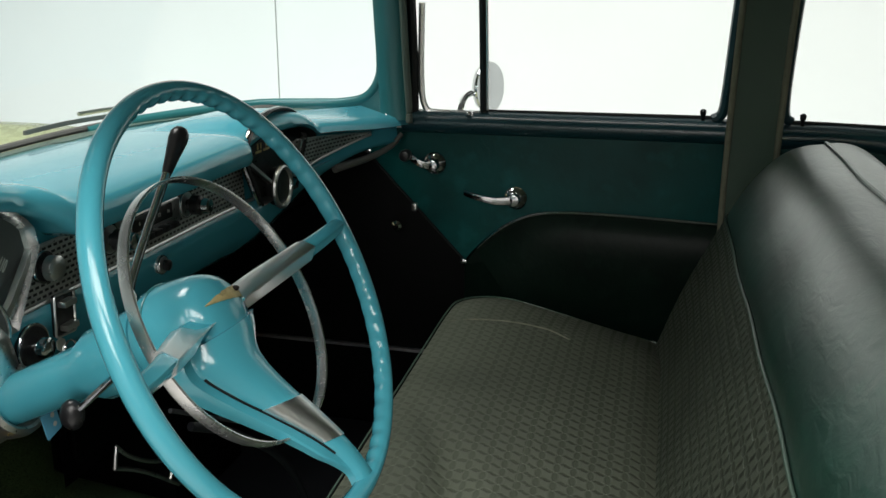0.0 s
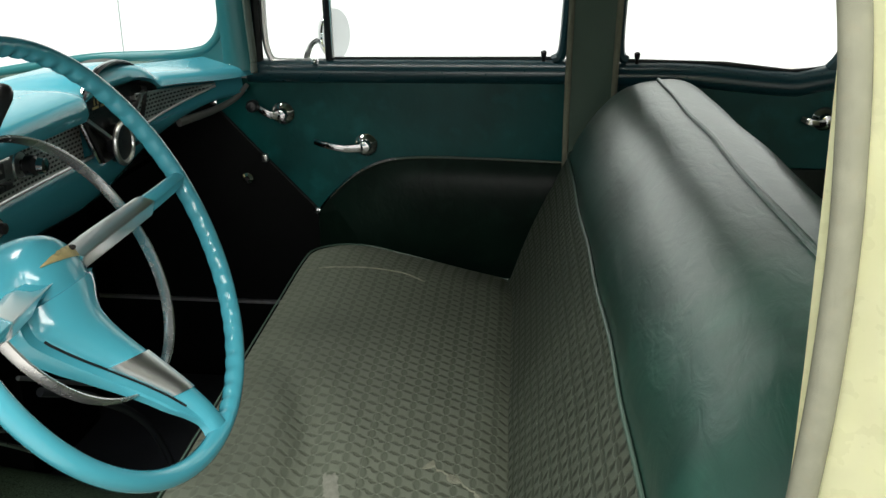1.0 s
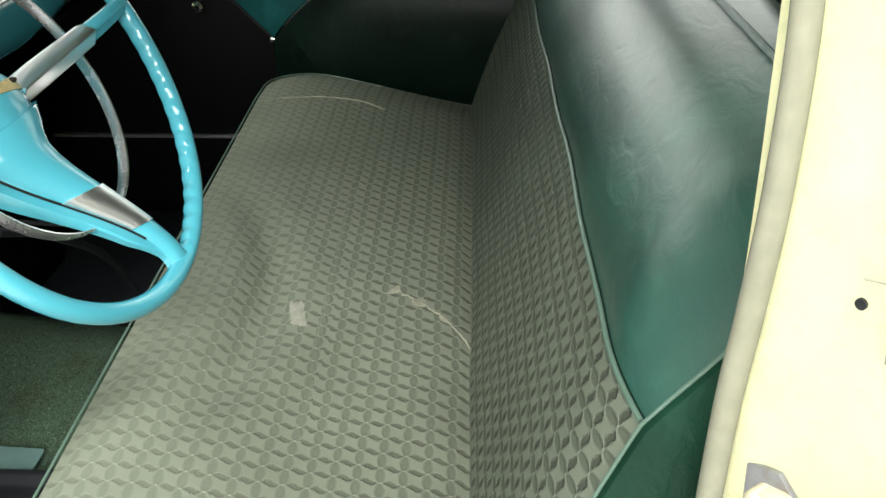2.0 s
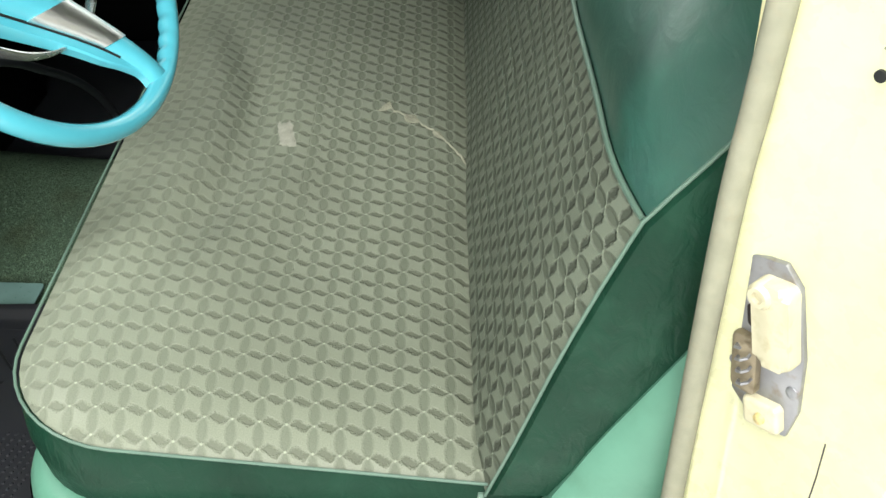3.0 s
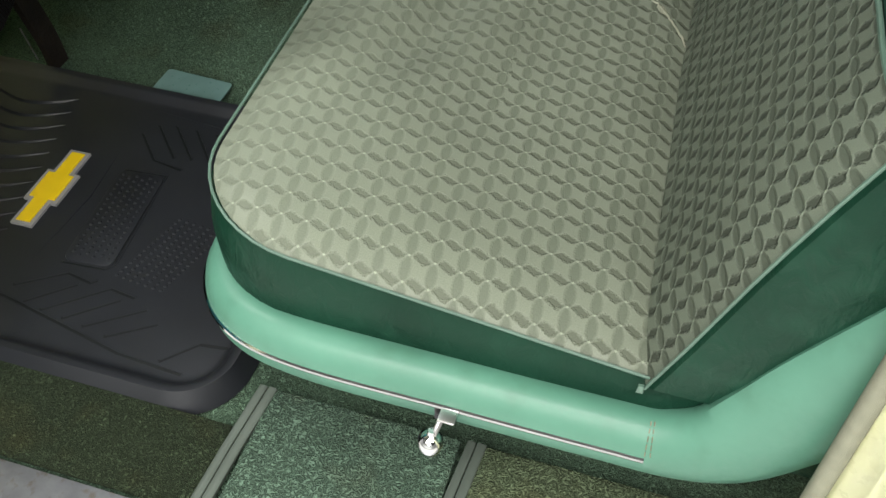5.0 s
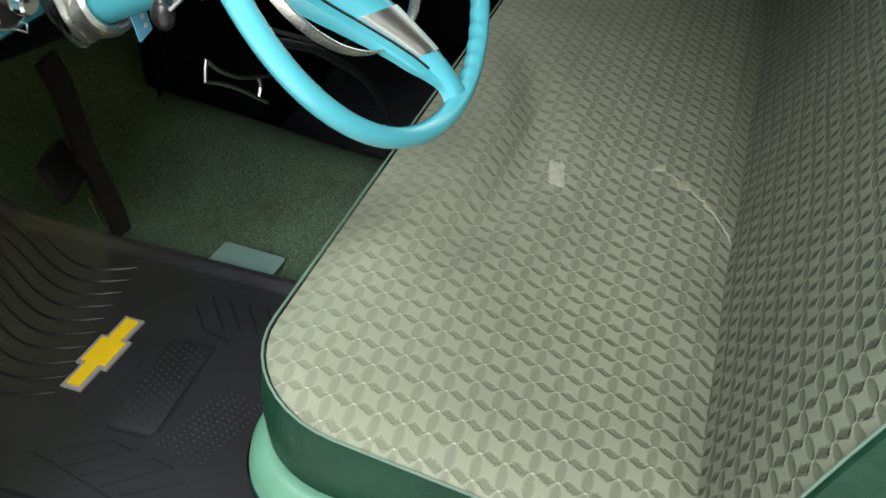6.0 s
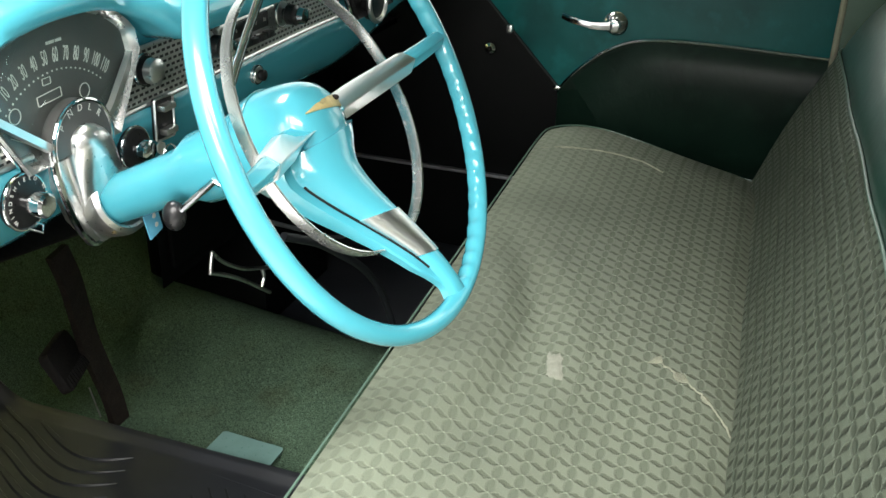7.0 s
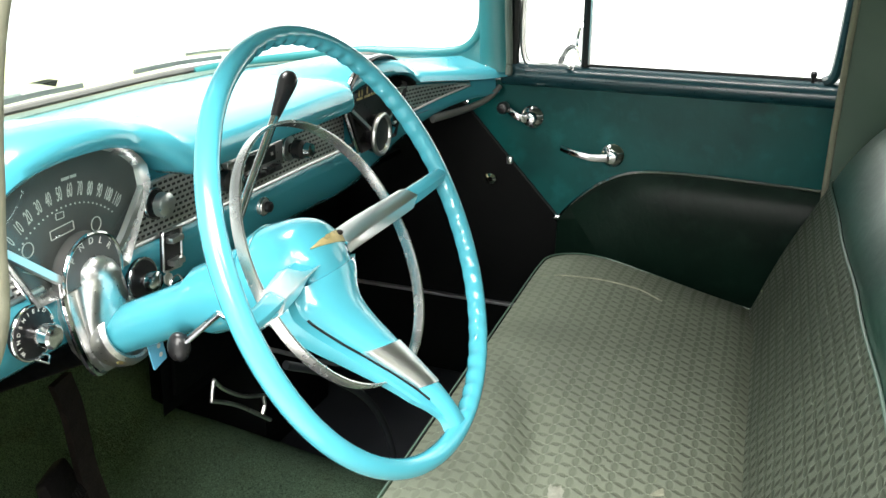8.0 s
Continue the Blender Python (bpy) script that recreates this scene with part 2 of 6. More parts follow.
CARPET_YELLOWED = loop_carpet("yellowed_green_carpet", (0.112, 0.150, 0.085), 150, (0.125, 0.132, 0.064))
# dark olive: dirt plus the shade by the sill, both put into the colour
CARPET_SOILED_SHADED = loop_carpet("soiled_shaded_olive_carpet", (0.036, 0.052, 0.028), 230, (0.056, 0.058, 0.024))
BINDING = material("grey_green_vinyl_binding", (0.085, 0.105, 0.088), 0.45, 0, 0, 0.4, 0.15, 20, 300, 0.1)
def ribbed_cloth(m, scale):
    """Adds a slanting woven rib to a cloth."""
    nt = m.node_tree
    b = nt.nodes["Principled BSDF"]
    w = nt.nodes.new("ShaderNodeTexWave")
    w.bands_direction = "DIAGONAL"
    w.inputs["Scale"].default_value, w.inputs["Distortion"].default_value, w.inputs["Detail"].default_value = scale, 0.6, 1
    nt.links.new(nt.nodes["Texture Coordinate"].outputs["Object"], w.inputs["Vector"])
    mul = nt.nodes.new("ShaderNodeMix")
    mul.data_type, mul.blend_type = "RGBA", "MULTIPLY"
    mul.inputs[0].default_value = 1
    nt.links.new(b.inputs["Base Color"].links[0].from_socket, mul.inputs[6])
    nt.links.new(maths(nt, "MULTIPLY_ADD", w.outputs["Fac"], 0.2, 0.88), mul.inputs[7])
    nt.links.new(mul.outputs[2], b.inputs["Base Color"])
    bp = nt.nodes.new("ShaderNodeBump")
    bp.inputs["Strength"].default_value, bp.inputs["Distance"].default_value = 0.4, 0.0004
    nt.links.new(w.outputs["Fac"], bp.inputs["Height"])
    nt.links.new(bp.outputs[0], b.inputs["Normal"])
    return m


WINDLACE = material("beige_windlace_cloth", (0.23, 0.235, 0.175), 0.9, 0, 0, 0.2, 0.14, 60, 420, 0.5, (0.27, 0.23, 0.15), 0.2)
ribbed_cloth(WINDLACE, 820)
YELLOW = material("pale_yellow_enamel", (0.85, 0.86, 0.57), 0.28, 0, 0.7, 0.5, 0.05, 6, 60, 0.02, (0.5, 0.48, 0.1), 0.10)
ZINC = material("dull_zinc", (0.30, 0.31, 0.33), 0.42, 0.8, 0, 0.5, 0.2, 40, 300, 0.08, (0.2, 0.15, 0.09), 0.55)
MINT = material("pale_mint_enamel", (0.30, 0.42, 0.36), 0.3, 0, 0.3, 0.5, 0.06, 6, 120, 0.01)
CREAM = material("cream_nylon", (0.46, 0.44, 0.31), 0.35, 0.1, 0, 0.5, 0.15, 40, 300, 0.05, (0.3, 0.26, 0.15), 0.5)
TRIM = material("grey_trim_and_screen_haze", (0.16, 0.16, 0.15), 0.4, 0.3, 0, 0.5, 0.15, 20, 200, 0.02)
GREASY = material("greasy_brown_metal", (0.22, 0.19, 0.13), 0.35, 0.5, 0, 0.5, 0.3, 50, 300, 0.1, (0.08, 0.06, 0.03), 0.7)
PILLAR = material("grey_green_pillar_paint", (0.048, 0.096, 0.066), 0.45, 0, 0.1, 0.5, 0.1, 8, 200, 0.03)
WALL_WHITE = material("white_studio_paint", (0.86, 0.87, 0.86), 0.7, 0, 0, 0.3, 0.02, 1.5, 40, 0.02)
CEILING_DARK = material("unseen_dark_ceiling", (0.13, 0.13, 0.13), 0.8, 0, 0, 0.3, 0.08, 1.5, 40, 0.02)
FLOOR_WHITE = material("pale_studio_floor", (0.6, 0.6, 0.58), 0.4, 0, 0.1, 0.4, 0.06, 1.5, 30, 0.02)
HEADLINER = material("grey_headliner_cloth", (0.13, 0.16, 0.135), 0.9, 0, 0, 0.2, 0.06, 8, 500, 0.2)
BAY_METAL = material("dull_bay_metal", (0.42, 0.43, 0.42), 0.28, 0.9, 0, 0.5, 0.12, 30, 60, 0.0)
GAUGE = material("grey_gauge_face", (0.085, 0.086, 0.084), 0.45, 0, 0.2, 0.5, 0.12, 20, 300, 0.01)
INK = material("pale_gauge_ink", (0.6, 0.6, 0.56), 0.6, 0, 0, 0.3, 0.05, 30, 300, 0)
CLEAR = glass("clear_glass", (0.95, 0.985, 0.98))
TINTED = glass("tinted_windscreen_glass", (0.86, 0.97, 0.97))
THREAD = material("cream_frayed_thread", (0.235, 0.245, 0.185), 0.9, 0, 0, 0.2, 0.3, 90, 900, 0.6)
WORN_CLOTH = material("worn_pale_cloth", (0.24, 0.25, 0.205), 0.6, 0, 0, 0.3, 0.2, 120, 800, 0.4)
GOLD = material("yellow_badge_plastic", (0.75, 0.52, 0.01), 0.4, 0, 0, 0.5, 0.06, 30, 300, 0.02)
GREY = material("grey_badge_border", (0.25, 0.25, 0.25), 0.4, 0, 0, 0.5, 0.06, 30, 300, 0.02)
FILM = material("pale_teal_plastic", (0.13, 0.23, 0.215), 0.3, 0, 0.2, 0.5, 0.15, 25, 200, 0.03)
RUST = material("rusty_brown_steel", (0.020, 0.015, 0.012), 0.7, 0.2, 0, 0.4, 0.4, 40, 300, 0.3, (0.04, 0.024, 0.014), 0.4)
TAG_BLUE = material("blue_card", (0.12, 0.42, 0.62), 0.6, 0, 0, 0.4, 0.05, 30, 300, 0.02)


# ---- mesh tools ----
def finish(bm, angle=40):
    bmesh.ops.recalc_face_normals(bm, faces=bm.faces)
    for f in bm.faces:
        f.smooth = True
    for e in bm.edges:
        if len(e.link_faces) == 2 and e.calc_face_angle(0) > radians(angle):
            e.smooth = False


def part(name, bm, mat, parent=None, label="", angle=40, keep=False):
    """Links a bmesh as one mesh object, under a thing or a part if one is given."""
    if not keep:
        finish(bm, angle)
    me = bpy.data.meshes.new(name)
    bm.to_mesh(me)
    bm.free()
    me.materials.append(mat)
    ob = new(name, me)
    if parent:
        ob.parent = parent
    return tagged(ob, label)


def thing(name, label, category, group="", kind=""):
    return tagged(new(name), label, category, group, kind)


def loft(rings, closed=True, caps=True):
    """A skin over rings of equally many points."""
    bm = bmesh.new()
    rows = [[bm.verts.new(p) for p in r] for r in rings]
    n = len(rows[0])
    for a, b in zip(rows, rows[1:]):
        for k in range(n if closed else n - 1):
            bm.faces.new((a[k], a[(k + 1) % n], b[(k + 1) % n], b[k]))
    if closed and caps:
        bm.faces.new(rows[0][::-1])
        bm.faces.new(rows[-1])
    return bm


def smooth_path(points, steps=6):
    """Catmull-Rom through the points."""
    p = [Vector(v) for v in points]
    p = [2 * p[0] - p[1]] + p + [2 * p[-1] - p[-2]]
    out = []
    for k in range(1, len(p) - 2):
        a, b, c, d = p[k - 1 : k + 3]
        for s in range(steps):
            t = s / steps
            out.append(0.5 * ((2 * b) + (c - a) * t + (2 * a - 5 * b + 4 * c - d) * t * t + (3 * b - a - 3 * c + d) * t ** 3))
    out.append(p[-2])
    return out


def sweep(path, section, up=Vector((0, 0, 1)), taper=None, closed=False, caps=True):
    """Carries a closed 2D section (side, up) along a path."""
    path = [Vector(p) for p in path]
    rings, n = [], len(path)
    for k, p in enumerate(path):
        a = path[(k - 1) % n] if closed or k else path[0]
        b = path[(k + 1) % n] if closed or k < n - 1 else path[-1]
        d = (b - a).normalized()
        side = d.cross(up)
        side = side.normalized() if side.length > 1e-4 else d.orthogonal().normalized()
        top = side.cross(d)
        w = taper(k / (n - 1)) if taper else 1
        rings.append([p + side * x * w + top * y * w for x, y in section])
    if closed:
        rings.append(rings[0])
        bm = loft(rings, True, False)
        bmesh.ops.remove_doubles(bm, verts=bm.verts, dist=1e-6)
        return bm
    return loft(rings, True, caps)


def circle2d(r, n=10, rx=None):
    return [((rx or r) * math.cos(2 * math.pi * k / n), r * math.sin(2 * math.pi * k / n)) for k in range(n)]


def tube(path, r, n=10, up=Vector((0, 0, 1)), taper=None, closed=False):
    return sweep(path, circle2d(r, n), up, taper, closed)


def box(x0, y0, z0, x1, y1, z1, bevel=0.0, segments=2):
    bm = bmesh.new()
    bmesh.ops.create_cube(bm, size=1)
    bmesh.ops.scale(bm, vec=(x1 - x0, y1 - y0, z1 - z0), verts=bm.verts)
    bmesh.ops.translate(bm, vec=((x0 + x1) / 2, (y0 + y1) / 2, (z0 + z1) / 2), verts=bm.verts)
    if bevel:
        bmesh.ops.bevel(bm, geom=bm.edges[:], offset=bevel, segments=segments, profile=0.6, affect="EDGES")
    return bm


def slab(outline, depth, m=Matrix(), bevel=0.0, segments=2):
    """A flat outline (x, y) made depth thick, from z = 0 up, then set at the pose m."""
    bm = bmesh.new()
    bottom = [bm.verts.new((x, y, 0)) for x, y in outline]
    top = [bm.verts.new((x, y, depth)) for x, y in outline]
    n = len(outline)
    bm.faces.new(bottom[::-1])
    cap = bm.faces.new(top)
    for k in range(n):
        bm.faces.new((bottom[k], bottom[(k + 1) % n], top[(k + 1) % n], top[k]))
    if bevel:
        bmesh.ops.bevel(bm, geom=list(cap.edges), offset=bevel, segments=segments, profile=0.5, affect="EDGES")
    bmesh.ops.transform(bm, matrix=m, verts=bm.verts)
    return bm


def lathe(profile, m=Matrix(), n=24):
    """Turns (radius, height) points round z, then sets the result at the pose m."""
    rings = [[(r * math.cos(2 * math.pi * k / n), r * math.sin(2 * math.pi * k / n), z) for k in range(n)] for r, z in profile]
    bm = loft(rings)
    bmesh.ops.transform(bm, matrix=m, verts=bm.verts)
    return bm


def ball(r, m=Matrix(), sx=1, sy=1, sz=1):
    bm = bmesh.new()
    bmesh.ops.create_uvsphere(bm, u_segments=20, v_segments=12, radius=r)
    bmesh.ops.scale(bm, vec=(sx, sy, sz), verts=bm.verts)
    bmesh.ops.transform(bm, matrix=m, verts=bm.verts)
    return bm


def joined(*meshes):
    out = bmesh.new()
    for bm in meshes:
        me = bpy.data.meshes.new("piece")
        bm.to_mesh(me)
        bm.free()
        out.from_mesh(me)
        bpy.data.meshes.remove(me)
    return out


def rounded(x0, y0, x1, y1, r, n=6):
    """Outline of a rectangle with round corners; r may be four radii, from (x0, y0) anticlockwise."""
    r = [r] * 4 if isinstance(r, (int, float)) else r
    out = []
    for (cx, cy, sx, sy, a), q in zip(((x0, y0, 1, 1, 180), (x1, y0, -1, 1, 270), (x1, y1, -1, -1, 0), (x0, y1, 1, -1, 90)), r):
        for k in range(n + 1):
            t = radians(a + 90 * k / n)
            out.append((cx + sx * q + q * math.cos(t), cy + sy * q + q * math.sin(t)))
    return out


def aim(place, axis, spin=0):
    """A pose whose z looks along axis."""
    return Matrix.Translation(place) @ Vector(axis).to_track_quat("Z", "Y").to_matrix().to_4x4() @ pose(0, 0, 0, 0, 0, spin)


def ease(a, b, t):
    t = max(0.0, min(1.0, (t - a) / (b - a)))
    return t * t * (3 - 2 * t)


# ---- the studio ----
tagged(part("ground", box(-9, -7, -0.1, 8, 5.0, 0), FLOOR_WHITE), "pale smooth studio floor under the car", "floor", "", "structure")
SEAM_X = -2.23
wall = tagged(part("wall_far", box(-9, 5.0, 0, SEAM_X - 0.004, 5.12, 4.4), WALL_WHITE), "white painted studio wall panel", "wall", "", "structure")
tagged(part("wall_far_rest", box(SEAM_X + 0.004, 5.0, 0, 8, 5.12, 4.4), WALL_WHITE), "white painted studio wall panel", "wall", "", "structure")
tagged(part("wall_joint", box(SEAM_X - 0.02, 5.122, 0, SEAM_X + 0.02, 5.14, 4.4), GREY), "narrow open joint between two white wall panels", "wall joint", "", "structure")
tagged(part("wall_near", box(-9, -7.12, 0, 8, -7, 4.4), WALL_WHITE), "white painted studio wall", "wall", "", "structure")
tagged(part("wall_front", box(-9.12, -7, 0, -9, 5.12, 4.4), WALL_WHITE), "white painted studio wall", "wall", "", "structure")
tagged(part("wall_rear", box(8, -7, 0, 8.12, 5.12, 4.4), WALL_WHITE), "white painted studio wall", "wall", "", "structure")
# unseen ceiling, added and kept dark so that little light bounces into the car
tagged(part("ceiling", box(-9, -7, 4.4, 8, 5.12, 4.5), CEILING_DARK), "unseen ceiling, kept dark to cut bounced light", "ceiling", "", "structure")

# ---- the car's body ----
MID = 1.22
car = thing("car_body", "pale yellow enamelled car body shell, driver's doorway open", "car")


def screen_x(y):
    """Foot of the wrap-round windscreen."""
    return -1.105 + 0.46 * (abs(y - MID) / 0.79) ** 4.5


def foot_z(y):
    """Height of the windscreen's foot."""
    return 1.076 + 0.016 * (abs(y - MID) / 0.79) ** 3


def face_x(y):
    """Front of the dashboard, which sweeps back towards its ends."""
    return -0.70 + 0.125 * (abs(y - MID) / 0.75) ** 3 if y > MID else -0.70 + 0.105 * (max(0.0, MID - y - 0.5) / 0.25) ** 2


# floor pan with a hump down the middle and a sloping toe board
def pan_height(x, y):
    hump = 0.10 * math.exp(-(abs(y - 1.33 + 0.18 * (x + 0.57)) / 0.13) ** 2.4) * ease(0.15, -0.55, x)
    toe = 0.62 * ease(-1.12, -1.62, x)
    return 0.325 + hump + toe


xs = [0.95 - k * 0.0515 for k in range(51)]
ys = [0.445 + k * 0.038 for k in range(42)]
bm = loft([[(x, y, pan_height(x, y)) for y in ys] for x in xs], closed=False)
bm.faces.ensure_lookup_table()
bmesh.ops.recalc_face_normals(bm, faces=bm.faces)
if bm.faces[600].normal.z < 0:
    bmesh.ops.reverse_faces(bm, faces=bm.faces)
for f in bm.faces:
    f.smooth = True
tagged(part("floor_carpet", bm, CARPET, keep=True), "green loop-pile carpet over the floor pan and toe board", "carpet")
part("floor_pan", box(-1.62, 0.34, 0.24, 2.2, 2.10, 0.29, 0.01), BLACK_PAINT, car)
part("firewall", box(-1.66, 0.44, 0.29, -1.63, 2.02, 0.98), BLACK_PAINT, car)
part("sill", box(-1.2, 0.335, 0.22, 0.24, 0.437, 0.335, 0.012), YELLOW, car)
part("sill_plate", box(-1.1, 0.345, 0.337, 0.23, 0.441, 0.341, 0.001), ZINC, car, "ribbed aluminium sill plate")
part("sill_opposite", box(-1.2, 2.0, 0.22, 2.0, 2.10, 0.50, 0.012), DOOR_CARD, car)
part("sill_strip", box(-1.0, 1.985, 0.530, 0.2, 1.999, 0.537, 0.002), ZINC, car, "thin bright sill strip")
part("cowl_side", box(-1.62, 2.02, 0.3, -0.60, 2.09, 0.95), BLACK_PAINT, car)
part("cowl_side_near", box(-1.62, 0.36, 0.3, -0.70, 0.44, 0.95), BLACK_PAINT, car)
part("rear_bulkhead", box(1.95, 0.36, 0.29, 2.0, 2.08, 1.05), BLACK_PAINT, car)
part("rear_quarter", box(1.0, 0.33, 0.3, 1.98, 0.38, 1.06, 0.01), YELLOW, car)
part("rear_quarter_opposite", box(1.16, 2.03, 0.3, 1.98, 2.09, 1.06, 0.01), YELLOW, car)

# roof, windscreen header and bonnet
roof = loft([[(x, MID + s * 0.70 * w, 1.50 + 0.055 * (1 - abs(s) ** 2.6) * w - 0.04 * abs(x - 0.6) ** 2) for s in [k / 12 - 1 for k in range(25)]] for x, w in ((-0.62, 0.96), (-0.5, 1), (0, 1), (0.5, 1), (1.0, 1), (1.4, 0.98), (1.75, 0.93))], closed=False)
bmesh.ops.solidify(roof, geom=roof.faces[:], thickness=-0.03)
part("roof", roof, YELLOW, car)
lining = loft([[(x, MID + s * 0.69 * w, 1.462 + 0.055 * (1 - abs(s) ** 2.6) * w - 0.04 * abs(x - 0.6) ** 2) for s in [k / 12 - 1 for k in range(25)]] for x, w in ((-0.6, 0.96), (-0.5, 1), (0, 1), (0.5, 1), (1.0, 1), (1.4, 0.98), (1.75, 0.93))], closed=False)
bmesh.ops.solidify(lining, geom=lining.faces[:], thickness=0.006)
part("headliner", lining, HEADLINER, car)
bonnet = loft([[(x, MID + s * 0.62, z - 0.10 * abs(s) ** 3) for s in [k / 10 - 1 for k in range(21)]] for x, z in ((-1.22, 1.035), (-1.5, 1.045), (-2.0, 1.03), (-2.5, 0.985), (-2.75, 0.92))], closed=False)
bmesh.ops.solidify(bonnet, geom=bonnet.faces[:], thickness=0.02)
part("bonnet", bonnet, YELLOW, car, "long pale yellow bonnet")
for s in (-1, 1):
    wing = loft([[(x, MID + s * (0.60 + d), z + dz) for d, dz in ((0, -0.12), (0.04, -0.06), (0.1, -0.03), (0.2, -0.04), (0.27, -0.1), (0.29, -0.3))] for x, z in ((-1.0, 1.03), (-1.5, 1.048), (-2.2, 1.045), (-2.8, 1.02), (-2.95, 0.87))], closed=False)
    bmesh.ops.solidify(wing, geom=wing.faces[:], thickness=0.015)
    part("front_wing", wing, YELLOW, car)
cowl = loft([[(screen_x(y) + dx, y, z) for dx, z in ((-0.16, 1.03), (-0.05, 1.055), (-0.004, foot_z(y) - 0.008), (0.002, foot_z(y) - 0.016))] for y in [0.46 + k * 0.038 for k in range(41)]], closed=False)
bmesh.ops.solidify(cowl, geom=cowl.faces[:], thickness=0.01)
part("cowl_panel", cowl, YELLOW, car)

# windscreen: rubber at its foot, curved glass, pillars
foot = [(screen_x(y), y, foot_z(y)) for y in [0.47 + k * 0.03 for k in range(51)]]
# rubber's grey has the glare and haze at the screen's foot mixed in
part("windscreen_rubber", tube(foot, 0.0065, 8), TRIM, car)
glassy = loft([[(screen_x(y) + 0.5 * (z - 1.09) * (1 - 0.55 * (abs(y - MID) / 0.79) ** 3), MID + (y - MID) * (1 - 0.05 * (z - 1.09) / 0.4), z) for y in [0.43 + k * 0.03 for k in range(54)]] for z in (1.078, 1.2, 1.3, 1.4, 1.5)], closed=False)
pane = part("windscreen", glassy, TINTED, car, "curved wrap-round windscreen glass")
pane.visible_shadow = False


def pillar(points, section, mat, name, label=""):
    return part(name, sweep(smooth_path(points, 8), section, Vector((1, 0, 0))), mat, car, label)


PILLAR_SECTION = [(-0.035, -0.02), (-0.03, -0.03), (0.0, -0.033), (0.03, -0.03), (0.035, -0.02), (0.035, 0.015), (0.02, 0.028), (-0.02, 0.03), (-0.033, 0.015)]
pillar([(-0.585, 1.985, 1.062), (-0.585, 1.985, 1.10), (-0.588, 1.975, 1.2), (-0.588, 1.955, 1.35), (-0.57, 1.90, 1.5)], PILLAR_SECTION, TURQ_DULL, "windscreen_pillar", "turquoise painted windscreen pillar")
pillar([(-0.60, 0.415, 1.0), (-0.60, 0.418, 1.1), (-0.60, 0.43, 1.3), (-0.57, 0.5, 1.5)], PILLAR_SECTION, YELLOW, "windscreen_pillar")
# rounded garnish where the screen's foot turns up into the pillar
corner_path = smooth_path([(-1.082, 1.61, 1.072), (-1.045, 1.70, 1.079), (-0.982, 1.793, 1.085), (-0.918, 1.862, 1.090), (-0.86, 1.913, 1.093), (-0.76, 1.95, 1.093), (-0.70, 1.96, 1.095), (-0.648, 1.963, 1.108), (-0.619, 1.962, 1.145), (-0.612, 1.958, 1.2), (-0.612, 1.943, 1.35), (-0.59, 1.90, 1.5)], 8)
part("screen_garnish", tube(corner_path, 0.010, 10), TURQ_DULL, car)
rows = []
for p in corner_path:
    # outer edge of the plate: the dashboard's top below, the pillar's middle behind
    dx, dz = p.x + 0.74, p.z - 1.17
    reach = [c for c in ((0.158 / dx if dx > 0.001 else 9), (-0.112 / dz if dz < -0.001 else 9)) if c > 1]
    s = min(reach)
    if dx < 0.02:
        out = Vector((p.x, p.y - 0.002, 1.058))
    elif p.z > 1.165:
        out = Vector((-0.582, p.y + 0.004, p.z))
    else:
        out = Vector((-0.74 + dx * s, p.y + 0.002, 1.17 + dz * s))
    mid = (p + out) / 2 + Vector((0, -0.006, 0))
    rows.append([p + Vector((0, 0.006, 0)), p + Vector((0, -0.006, 0)), mid, out + Vector((0, -0.004, 0)), out + Vector((0, 0.01, 0))])
part("garnish_plate", loft(rows), TURQ_DULL, car)
for gx, gz in ((-0.665, 1.078), (-0.60, 1.074)):
    part("screw", ball(0.0028, Matrix.Translation((gx, 1.951, gz))), CHROME, car)
# cloth-faced sealing strip down the pillar's rear edge
part("weatherstrip", tube(smooth_path([(-0.552, 1.957, 1.058), (-0.552, 1.956, 1.1), (-0.555, 1.945, 1.2), (-0.555, 1.925, 1.35), (-0.54, 1.875, 1.5)], 6), 0.0075, 8), HEADLINER, car, "grey-green sealing strip")
# centre pillar on the passenger side
bp_path = [(0.135, 1.995, 0.32), (0.135, 1.995, 0.9), (0.137, 1.985, 1.1), (0.142, 1.955, 1.3), (0.15, 1.90, 1.5)]
pillar(bp_path, [(-0.03, -0.042), (0.028, -0.042), (0.035, -0.03), (0.035, 0.03), (0.028, 0.042), (-0.03, 0.042)], PILLAR, "centre_pillar", "grey-green painted centre pillar")
for dx in (-0.046, 0.046):
    part("pillar_welt", tube(smooth_path([(x + dx, y - 0.034, z) for x, y, z in bp_path], 8), 0.006, 8, Vector((1, 0, 0))), WINDLACE, car, "cloth-covered door welt")

# driver's doorway: rear jamb, step, cloth windlace, striker
jamb_rows = []
for z in [0.30 + 0.05 * k for k in range(24)]:
    lean = 0.07 * max(0, z - 1.02) ** 1.4
    jamb_rows.append([(x + 0.006 * ease(0.85, 1.15, z), y + lean, z) for x, y in ((0.206, 0.476), (0.212, 0.466), (0.232, 0.456), (0.252, 0.435), (0.280, 0.404), (0.302, 0.380), (0.312, 0.370), (0.332, 0.366), (0.336, 0.361), (0.335, 0.345), (0.345, 0.328), (0.37, 0.31), (0.45, 0.295), (0.6, 0.290))])
bm = loft(jamb_rows, closed=False)
bmesh.ops.solidify(bm, geom=bm.faces[:], thickness=-0.004)
part("door_jamb", bm, YELLOW, car, "glossy pale yellow door jamb")
